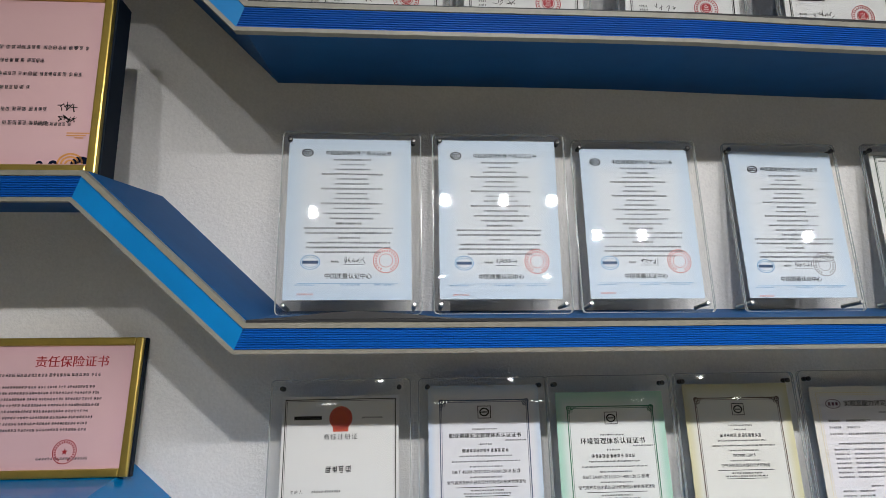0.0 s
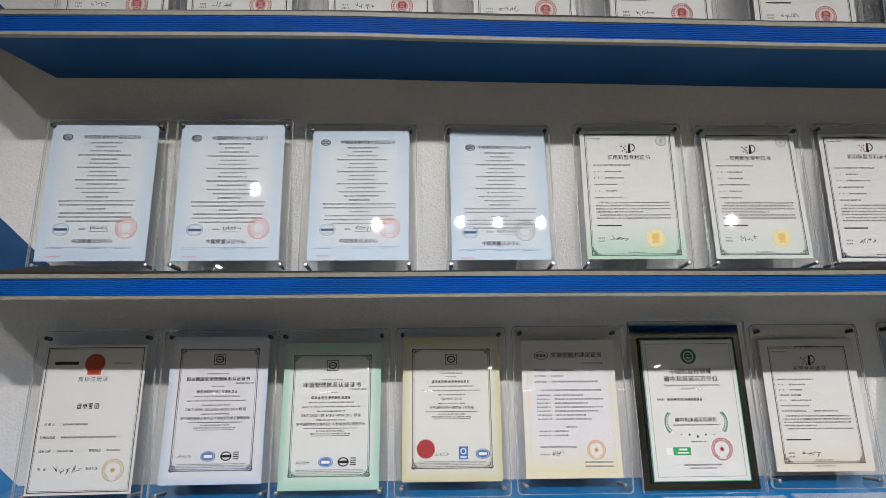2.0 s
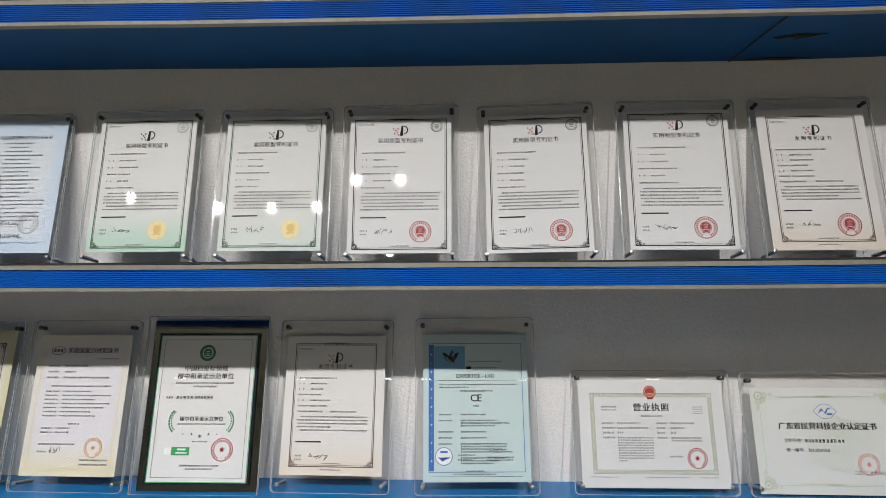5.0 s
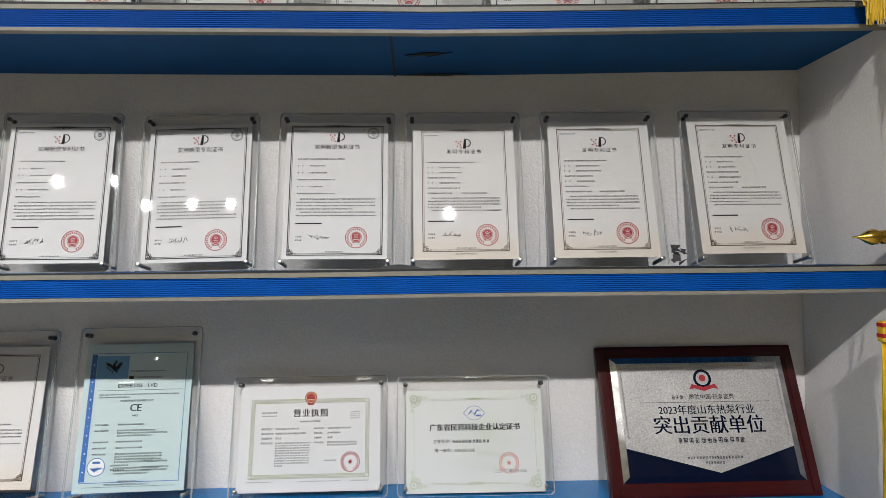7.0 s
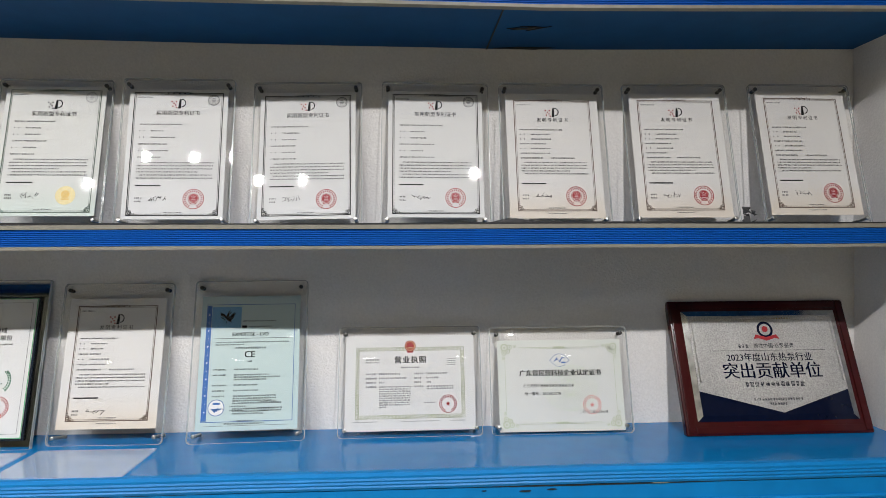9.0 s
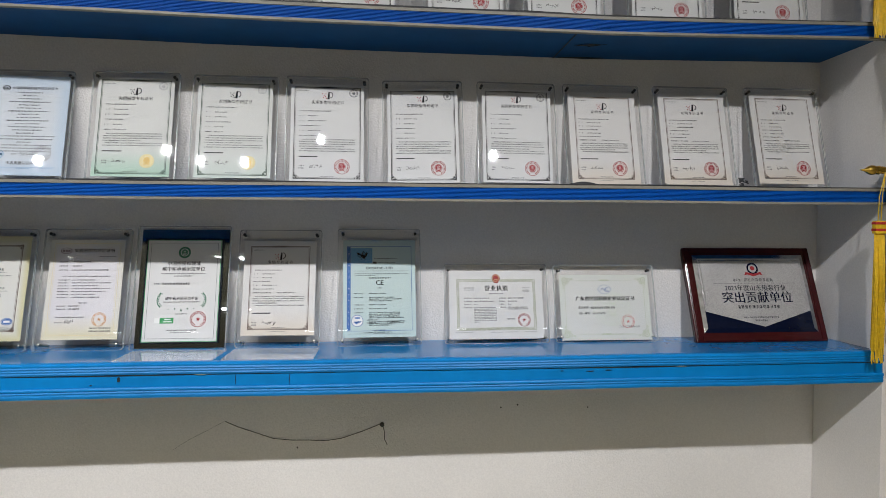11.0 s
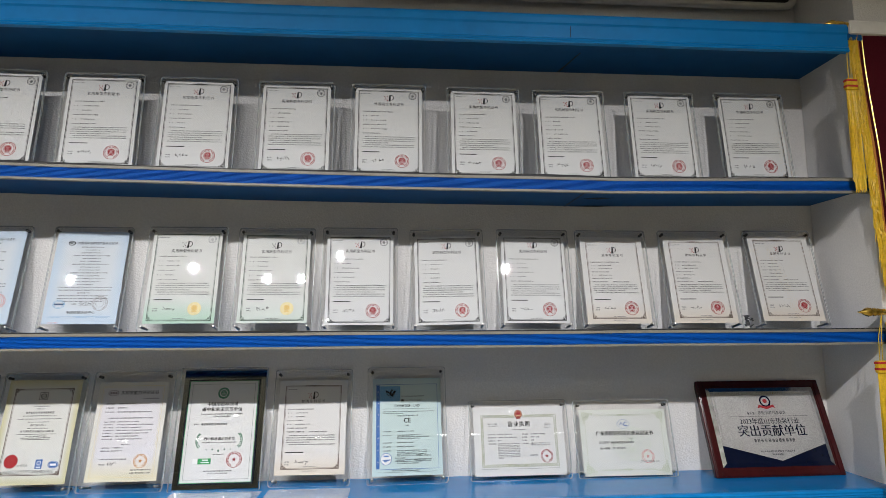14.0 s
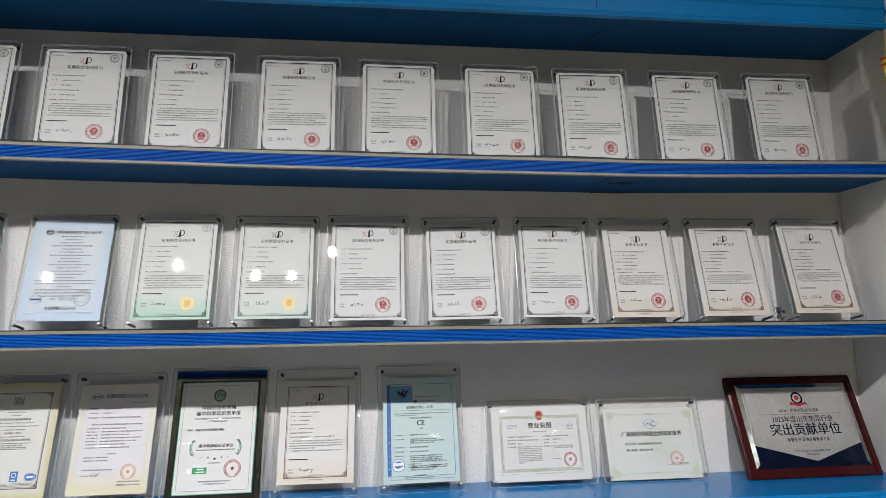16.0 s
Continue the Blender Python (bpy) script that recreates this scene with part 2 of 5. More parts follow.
def lathe(bm, profile, seg=20, m=Matrix()):
    """Turns (radius, height) pairs round the local z axis."""
    rings = []
    for r, h in profile:
        rings.append([bm.verts.new(m @ Vector((r * math.cos(2 * math.pi * k / seg), r * math.sin(2 * math.pi * k / seg), h))) for k in range(seg)])
    for a, b in zip(rings, rings[1:]):
        for k in range(seg):
            bm.faces.new((a[k], a[(k + 1) % seg], b[(k + 1) % seg], b[k]))
    bm.faces.new(rings[0])
    bm.faces.new(rings[-1])
    return bm


def tube(bm, points, r, seg=6):
    rings = []
    for i, p in enumerate(points):
        d = (Vector(points[min(i + 1, len(points) - 1)]) - Vector(points[max(i - 1, 0)])).normalized()
        q = d.to_track_quat("Z", "Y").to_matrix()
        rings.append([bm.verts.new(Vector(p) + q @ Vector((r * math.cos(2 * math.pi * k / seg), r * math.sin(2 * math.pi * k / seg), 0))) for k in range(seg)])
    for a, b in zip(rings, rings[1:]):
        for k in range(seg):
            bm.faces.new((a[k], a[(k + 1) % seg], b[(k + 1) % seg], b[k]))
    bm.faces.new(rings[0])
    bm.faces.new(rings[-1])
    return bm


def slab(name, x0, x1, y0, y1, z0, z1, material, label, category="wall"):
    ob = new(name, finish(box(bmesh.new(), x0, x1, y0, y1, z0, z1), name, material))
    return tagged(ob, label, category, kind="structure")


# ---- the room ----
BACK, FRONT, RIGHT = 0.08, -0.17, 3.04
LEFT_END = -1.60
slab("floor", -3.0, 6.2, -6.6, 0.3, -0.1, 0.0, FLOOR, "pale polished stone tile floor of the showroom", "floor")
slab("ceiling", -3.0, 6.2, -6.6, 0.3, CEILING, CEILING + 0.1, CEIL, "plain white painted showroom ceiling", "ceiling")
slab("wall_north", LEFT_END, RIGHT + 0.1, BACK, BACK + 0.2, 0.0, CEILING, WALL, "white painted back wall of the shelf niche")
slab("wall_north_east", RIGHT, 6.2, FRONT + 0.006, BACK - 0.002, 0.0, CEILING, WALL, "white painted wall beside the shelf niche")
slab("wall_north_west", -3.0, LEFT_END, FRONT + 0.006, BACK + 0.2, 0.0, CEILING, WALL, "white painted wall beside the shelf niche")
slab("wall_west", -3.1, -3.0, -6.6, 0.3, 0.0, CEILING, ROOM, "plain pale side wall of the showroom")
slab("wall_east", 6.2, 6.3, -6.6, 0.3, 0.0, CEILING, ROOM, "plain pale side wall of the showroom")
slab("wall_south", -3.0, 6.2, -6.7, -6.6, 0.0, CEILING, ROOM, "plain pale far wall of the showroom")


def downlight(x, y):
    t = thing("downlight", "round white recessed ceiling spotlight, switched on", "ceiling light", pose(x, y, CEILING), "ceiling spotlights")
    part("trim_ring", lathe(bmesh.new(), [(0.052, 0.0), (0.062, -0.002), (0.062, -0.006), (0.05, -0.008), (0.046, -0.004)], 28), LAMPWHITE, t)
    part("lens", lathe(bmesh.new(), [(0.025, -0.001), (0.025, -0.004), (0.020, -0.005)], 24), LENS, t, "glowing lamp lens")


def tube_lamp(x, y):
    t = thing("tube_lamp", "slim white linear ceiling lamp, switched on", "ceiling light", pose(x, y, CEILING), "linear ceiling lamps")
    part("housing", box(bmesh.new(), -0.075, 0.075, -0.03, 0.03, -0.03, -0.001, 0.003), LAMPWHITE, t)
    part("diffuser", box(bmesh.new(), -0.065, 0.065, -0.02, 0.02, -0.04, -0.0302, 0.004), TUBEGLOW, t, "glowing white diffuser")


for sx, _ in SPOTS:
    downlight(sx, SPOT_Y)
for dx, dy in DOWNLIGHTS:
    downlight(dx, dy)
for dx, dy in TUBES:
    tube_lamp(dx, dy)


# ---- the shelves ----
def offset_path(path, d):
    """The path in the x-z plane, moved sideways by d, with mitred corners."""
    out = []
    for i, (x, z) in enumerate(path):
        ds = []
        for a, b in ((i - 1, i), (i, i + 1)):
            if 0 <= a and b < len(path):
                v = Vector((path[b][0] - path[a][0], path[b][1] - path[a][1])).normalized()
                ds.append(Vector((-v.y, v.x)))
        n = sum(ds, Vector((0, 0))).normalized()
        k = d / max(0.3, n.dot(ds[0]))
        out.append((x + n.x * k, z + n.y * k))
    return out


def wavy(x, z, amount):
    return amount * noise.noise(Vector((x * 2.3, z * 5.1, 0.7)))


def sweep(bm, path, profile, wave=0.0015, step=0.06, only=None):
    """Sweeps a closed profile of (y, sideways) pairs along a path in the x-z plane."""
    rows = []
    for y, d in profile:
        pts = offset_path(path, d)
        pts = pts[only[0]:only[1]] if only else pts
        line = []
        for (xa, za), (xb, zb) in zip(pts, pts[1:]):
            count = max(1, int(4.6 / step / 3))
            for k in range(count):
                u = k / count
                line.append((xa + (xb - xa) * u, za + (zb - za) * u))
        line.append(pts[-1])
        rows.append([bm.verts.new((x, y, z + wavy(x, path[0][1], wave))) for x, z in line])
    for a, b in zip(rows, rows[1:] + rows[:1]):
        for k in range(len(a) - 1):
            bm.faces.new((a[k], a[k + 1], b[k + 1], b[k]))
    bm.faces.new([r[0] for r in rows])
    bm.faces.new([r[-1] for r in rows])
    return bm


def ridged(y, d0, d1, count, depth):
    """The profile of a fascia with fine level ridges; y is the front of the ridges."""
    prof = []
    step = (d1 - d0) / count
    for k in range(count):
        a = d0 + k * step
        prof += [(y + depth, a + step * 0.04), (y, a + step * 0.28), (y, a + step * 0.72), (y + depth, a + step * 0.96)]
    return prof + [(y + 0.010, d1), (y + 0.010, d0)]


KINK_A, KINK_B = -0.222, -0.014
STEP = 0.198


def up_at(x):
    """The height of the upper shelf's top at x."""
    for (xa, za), (xb, zb) in zip(UP_RUN, UP_RUN[1:]):
        if x <= xb:
            break
    return za + (zb - za) * (x - xa) / (xb - xa)


def zigzag_shelf(run, label):
    """A shelf that climbs a slope to a higher level; run is the top of its lower stretch."""
    z_top = run[0][1]
    t = thing("shelf", label, "shelf", group="blue display shelves", kind="structure")
    path = [(LEFT_END, z_top + STEP), (KINK_A, z_top + STEP), *run]
    # The board's blue is deepened to imitate the shade on its underside.
    part("board", sweep(bmesh.new(), path, [(BACK - 0.001, -0.028), (FRONT + 0.014, -0.028), (FRONT + 0.014, 0.0), (BACK - 0.001, 0.0)]), SHADEBLUE, t, "blue lined board with underside shade in its colour")
    flat = ridged(FRONT + 0.001, -0.036, -0.008, 9, 0.0018)
    part("fascia", sweep(bmesh.new(), path, flat, only=(2, 99)), COBALT, t, "ridged cobalt-blue plastic edge strip")
    part("fascia", sweep(bmesh.new(), path, flat, only=(0, 2)), COBALT, t, "ridged cobalt-blue plastic edge strip")
    part("fascia", sweep(bmesh.new(), path, [(FRONT + 0.001, -0.036), (FRONT + 0.001, -0.008), (FRONT + 0.011, -0.008), (FRONT + 0.011, -0.036)], only=(1, 3)), AZURE, t, "plain blue sloping edge strip")
    for lo, hi in ((-0.008, -0.001), (-0.0415, -0.036)):
        part("edging", sweep(bmesh.new(), path, [(FRONT - 0.001, lo), (FRONT - 0.001, hi), (FRONT + 0.012, hi), (FRONT + 0.012, lo)]), CREAM, t, "thin cream edging")
    part("seam", sweep(bmesh.new(), path[2:], [(FRONT + 0.001, -0.001), (FRONT + 0.001, 0.0025), (FRONT + 0.012, 0.0025), (FRONT + 0.012, -0.001)], 0.002), BLACKGAP, t, "black joint tape")
    return t


MID, UP, LOW, TOPZ = 1.433, 1.842, 1.017, 2.283
UP_RUN = [(-0.018, 1.860), (0.60, 1.860), (1.30, 1.846), (1.80, 1.842), (2.30, 1.838), (RIGHT - 0.002, 1.847)]
zigzag_shelf([(KINK_B, MID), (RIGHT - 0.002, MID)], "blue shelf with ridged cobalt fascia, stepping down along a slope")
zigzag_shelf(UP_RUN, "upper blue shelf with ridged cobalt fascia, stepping down along a slope")

low = thing("shelf", "deep azure-blue lowest shelf with a worn layered front", "shelf", group="blue display shelves", kind="structure")
low_path = [(LEFT_END, LOW + 0.163), (-0.257, LOW + 0.163), (-0.084, LOW), (RIGHT - 0.002, LOW)]
part("board", sweep(bmesh.new(), low_path, [(BACK - 0.001, -0.060), (FRONT + 0.012, -0.060), (FRONT + 0.012, 0.0), (BACK - 0.001, 0.0)], 0.001), AZURETOP, low, "glossy blue shelf board")
LF = FRONT
lip = [(LF, -0.003), (LF + 0.004, 0.001), (LF + 0.014, 0.002), (LF + 0.014, -0.026), (LF + 0.001, -0.026), (LF - 0.001, -0.0215), (LF + 0.0005, -0.019),
       (LF - 0.001, -0.016), (LF + 0.0005, -0.013), (LF - 0.001, -0.010), (LF + 0.0005, -0.007)]
part("lip", sweep(bmesh.new(), low_path, lip, 0.0022), AZURE, low, "layered blue upper lip")
part("band", sweep(bmesh.new(), low_path, [(LF + 0.0035, -0.028), (LF + 0.003, -0.055), (LF + 0.014, -0.055), (LF + 0.014, -0.028)], 0.0022), AZURE, low)
foot = [(LF + 0.0005, -0.055), (LF - 0.0015, -0.058), (LF - 0.0015, -0.061), (LF + 0.001, -0.063), (LF - 0.0005, -0.066), (LF + 0.001, -0.069), (LF - 0.0005, -0.073),
        (LF + 0.001, -0.079), (LF + 0.014, -0.079), (LF + 0.014, -0.055)]
part("lower_lip", sweep(bmesh.new(), low_path, foot, 0.0026), AZURE, low, "layered blue lower lip")
bm = sweep(bmesh.new(), [(0.2, LOW - 0.0265), (RIGHT - 0.003, LOW - 0.0265)], [(LF + 0.0025, -0.0012), (LF + 0.0025, 0.0008), (LF + 0.006, 0.0008), (LF + 0.006, -0.0012)], 0.0022)
part("seam", bm, BLACKGAP, low, "dark open joint line")



def scuff(x, z, w, h, material, name, label, seed):
    """A small uneven mark on the front of the lowest shelf."""
    rng = random.Random(seed)
    bm = bmesh.new()
    ring_pts = [(x + w / 2 * math.cos(a) * rng.uniform(0.6, 1.1), z + h / 2 * math.sin(a) * rng.uniform(0.6, 1.1)) for a in [2 * math.pi * k / 10 for k in range(10)]]
    front = [bm.verts.new((px, LF + 0.0012, pz)) for px, pz in ring_pts]
    back = [bm.verts.new((px, LF + 0.0040, pz)) for px, pz in ring_pts]
    bm.faces.new(front)
    bm.faces.new(back)
    for k in range(10):
        bm.faces.new((front[k], front[(k + 1) % 10], back[(k + 1) % 10], back[k]))
    part(name, bm, material, low, label)


for x, z, w, h in ((1.55, LOW - 0.041, 0.0016, 0.027), (1.428, LOW - 0.041, 0.0010, 0.025), (1.17, LOW - 0.036, 0.008, 0.012), (1.11, LOW - 0.048, 0.005, 0.004), (2.27, LOW - 0.036, 0.022, 0.0025), (2.315, LOW - 0.034, 0.016, 0.002), (2.20, LOW - 0.034, 0.010, 0.0015)):
    scuff(x, z, w, h, BLACKGAP, "scratch", "dark scratch or open seam", int(x * 1000))
for x, w in ((1.35, 0.030), (2.50, 0.034), (0.72, 0.030)):
    scuff(x, LOW - 0.0275, w, 0.0022, CREAM, "chip", "pale chipped edge", int(x * 1000))
high = thing("shelf", "azure-blue topmost shelf with a deep plain front", "shelf", group="blue display shelves", kind="structure")
TF = FRONT - 0.03
# Underside shade is in this board's colour as well.
part("board", box(bmesh.new(), LEFT_END, RIGHT - 0.002, TF + 0.012, BACK - 0.001, TOPZ - 0.040, TOPZ), SHADEBLUE, high)
top_front = [(TF, -0.003), (TF + 0.004, 0.001), (TF + 0.014, 0.002), (TF + 0.014, -0.082), (TF - 0.001, -0.082), (TF - 0.0025, -0.078), (TF + 0.0005, -0.0745), (TF - 0.001, -0.071),
             (TF + 0.002, -0.067), (TF + 0.0025, -0.031), (TF + 0.001, -0.0285), (TF - 0.0015, -0.026), (TF - 0.0015, -0.010)]
part("fascia", sweep(bmesh.new(), [(LEFT_END, TOPZ), (2.985, TOPZ)], top_front, 0.003), AZURE, high, "layered azure-blue front")
part("seam", box(bmesh.new(), 2.189, 2.1902, TF + 0.0008, TF + 0.004, TOPZ - 0.065, TOPZ - 0.032), BLACKGAP, high, "dark open joint line")

screen = thing("wall_screen", "wide black wall screen in a rounded pale metal rim", "screen", pose(2.30, 0.05, 2.464))
bm = bmesh.new()
tube(bm, [(-0.72, 0.0, 0.119), (-0.72, 0.0, 0.045), (-0.715, 0.0, 0.028), (-0.703, 0.0, 0.018), (-0.685, 0.0, 0.013), (0.685, 0.0, 0.013), (0.703, 0.0, 0.018), (0.715, 0.0, 0.028), (0.72, 0.0, 0.045), (0.72, 0.0, 0.119)], 0.0125, 12)
part("rim", bm, surface("pale_rim_metal", (0.62, 0.60, 0.55), 0.35, 0.3, grain=0.08, scale=60), screen, "rounded pale metal rim", True)
part("panel", box(bmesh.new(), -0.712, 0.712, 0.002, 0.028, 0.022, 0.119), surface("black_screen_glass", (0.006, 0.006, 0.007), 0.12, grain=0.1), screen, "glossy black panel")


# ---- printing ----
def rect(bm, cx, cz, w, h, y=0.0):
    vs = [bm.verts.new((cx + sx * w / 2, y, cz + sz * h / 2)) for sx, sz in ((-1, -1), (1, -1), (1, 1), (-1, 1))]
    bm.faces.new(vs)


def poly(bm, pts, y=0.0):
    bm.faces.new([bm.verts.new((x, y, z)) for x, z in pts])


def ring(bm, cx, cz, r0, r1, seg=28, sx=1.0, a0=0.0, a1=360.0, y=0.0):
    inner, outer = [], []
    for k in range(seg + 1):
        a = radians(a0 + (a1 - a0) * k / seg)
        inner.append(bm.verts.new((cx + sx * r0 * math.cos(a), y, cz + r0 * math.sin(a))))
        outer.append(bm.verts.new((cx + sx * r1 * math.cos(a), y, cz + r1 * math.sin(a))))
    for k in range(seg):
        bm.faces.new((inner[k], inner[k + 1], outer[k + 1], outer[k]))


def disc(bm, cx, cz, r, seg=24, sx=1.0, y=0.0):
    poly(bm, [(cx + sx * r * math.cos(2 * math.pi * k / seg), cz + r * math.sin(2 * math.pi * k / seg)) for k in range(seg)], y)


def star(bm, cx, cz, r, y=0.0):
    poly(bm, [(cx + (r if k % 2 == 0 else r * 0.42) * math.sin(k * math.pi / 5), cz + (r if k % 2 == 0 else r * 0.42) * math.cos(k * math.pi / 5)) for k in range(10)], y)


def outline(bm, w, h, t, cx=0.0, cz=0.0):
    rect(bm, cx, cz + h / 2, w + t, t)
    rect(bm, cx, cz - h / 2, w + t, t)
    rect(bm, cx - w / 2, cz, t, h - t)
    rect(bm, cx + w / 2, cz, t, h - t)


def words(bm, x0, x1, z, size, rng, gap=0.35):
    """One line of small writing as clusters of plain fine bars, a character wide."""
    x, left = x0, rng.randint(3, 9)
    fine = size > 0.0041
    while x < x1 - size * 0.5:
        w = size * rng.uniform(0.66, 0.90)
        for dz in ((-0.36, -0.13, 0.10, 0.34) if fine else (-0.34, 0.0, 0.34)):
            wide = w * rng.uniform(0.5, 1.0)
            rect(bm, x + w * rng.uniform(0.42, 0.58), z + size * (dz + rng.uniform(-0.05, 0.05)), wide, size * (0.095 if fine else 0.15))
        for share in ((rng.uniform(0.12, 0.3), rng.uniform(0.45, 0.6), rng.uniform(0.7, 0.9)) if fine else (rng.uniform(0.15, 0.4), rng.uniform(0.6, 0.85))):
            rect(bm, x + w * share, z + size * rng.uniform(-0.12, 0.12), size * (0.08 if fine else 0.13), size * rng.uniform(0.45, 0.85))
        x += w + size * rng.uniform(0.10, 0.20)
        left -= 1
        if left == 0:
            x += size * gap
            left = rng.randint(3, 9)


def strokes(bm, x0, x1, z, h, rng, count=6, t=0.0011):
    """Handwriting as short plain pen bars in loose clusters."""
    for k in range(count * 2):
        cx = x0 + (x1 - x0) * (k // 3 * 3 + 1.5 + rng.uniform(-1, 1)) / (count * 2)
        a = (0.1, 1.5, 2.3, 0.8)[rng.randint(0, 3)] + rng.uniform(-0.3, 0.3)
        ln = h * rng.uniform(0.3, 0.85)
        d, n = Vector((math.cos(a), math.sin(a))) * ln / 2, Vector((-math.sin(a), math.cos(a))) * t / 2
        c = Vector((cx, z + rng.uniform(-0.25, 0.25) * h))
        poly(bm, [tuple(c - d - n), tuple(c + d - n * 0.5), tuple(c + d + n * 0.5), tuple(c - d + n)])


def corner(bm, cx, cz, sx, sz, r):
    """A small scroll ornament for a border's corner."""
    for k, (dx, dz, q) in enumerate(((0.15, 0.15, 0.30), (0.55, 0.12, 0.2), (0.12, 0.55, 0.2), (0.95, 0.06, 0.12), (0.06, 0.95, 0.12), (0.42, 0.42, 0.18))):
        ring(bm, cx + sx * dx * r, cz + sz * dz * r, q * r * 0.68, q * r, 10)
        disc(bm, cx + sx * dx * r, cz + sz * dz * r, q * r * 0.3, 6)


def crest(bm, cx, cz, w):
    """A top ornament of a border."""
    for k in range(-4, 5):
        ring(bm, cx + k * w / 8, cz + (0.0012 if k % 2 else 0.0), 0.0008, 0.0026 - abs(k) * 0.0002, 8)


FONT_CACHE = {}


def lettering(body, size, spacing=1.0):
    key = (body, size, spacing)
    if key not in FONT_CACHE:
        curve = bpy.data.curves.new("lettering", "FONT")
        curve.body, curve.size, curve.resolution_u = body, size, 2
        curve.align_x, curve.align_y, curve.space_character = "CENTER", "CENTER", spacing
        holder = new("lettering", curve)
        dg = bpy.context.evaluated_depsgraph_get()
        me = holder.evaluated_get(dg).to_mesh()
        verts = [(v.co.x, 0.0, v.co.y) for v in me.vertices]
        faces = [tuple(p.vertices) for p in me.polygons]
        bpy.data.objects.remove(holder)
        bpy.data.curves.remove(curve)
        FONT_CACHE[key] = (verts, faces)
    return FONT_CACHE[key]


def write(bm, body, size, cx, cz, spacing=1.0, bold=0.0):
    verts, faces = lettering(body, size, spacing)
    for dx in ((0.0, bold) if bold else (0.0,)):
        vs = [bm.verts.new((x + cx + dx, -0.00005 * (dx > 0), z + cz)) for x, _, z in verts]
        for f in faces:
            try:
                bm.faces.new([vs[i] for i in f])
            except ValueError:
                pass
    return bm


def printed(name, bm, material, sheet, label="", lift=0.0):
    for v in bm.verts:
        v.co.y += -0.0007 - lift
    me = bpy.data.meshes.new(name)
    for f in bm.faces:
        f.normal_update()
        if f.normal.y > 0:
            f.normal_flip()
    bm.to_mesh(me)
    bm.free()
    me.materials.append(material)
    return part(name, me, material, sheet, label)


def round_seal(sheet, cx, cz, r, ink, core="emblem", name="seal", label="round red official seal"):
    bm = bmesh.new()
    ring(bm, cx, cz, r * 0.93, r, 32)
    for k in range(22):
        a = radians(-60 + 300 * k / 21)
        x, z = cx + r * 0.78 * math.cos(a), cz + r * 0.78 * math.sin(a)
        d = Vector((math.cos(a), math.sin(a))) * r * 0.085
        s = Vector((-math.sin(a), math.cos(a))) * r * 0.05
        c = Vector((x, z))
        poly(bm, [tuple(c - d - s), tuple(c + d - s), tuple(c + d + s), tuple(c - d + s)])
    if core == "emblem":
        ring(bm, cx, cz + r * 0.03, r * 0.47, r * 0.52, 20)
        disc(bm, cx, cz + r * 0.06, r * 0.42, 20)
        rect(bm, cx, cz - r * 0.44, r * 0.62, r * 0.16)
    elif core == "star":
        star(bm, cx, cz, r * 0.30)
    else:
        ring(bm, cx, cz, r * 0.50, r * 0.55, 24)
    printed(name, bm, ink, sheet, label)
    if core == "emblem":
        bm = bmesh.new()
        for k in range(3):
            rect(bm, cx, cz - r * (0.20 - 0.16 * k), r * (0.50 - 0.12 * k), r * 0.045)
        for k in (-1, 0, 1):
            disc(bm, cx + k * r * 0.15, cz + r * (0.30 - 0.07 * abs(k)), r * 0.05, 6)
        rect(bm, cx, cz - r * 0.44, r * 0.30, r * 0.05)
        printed("seal_relief", bm, WHITEINK, sheet, "", 0.0001)


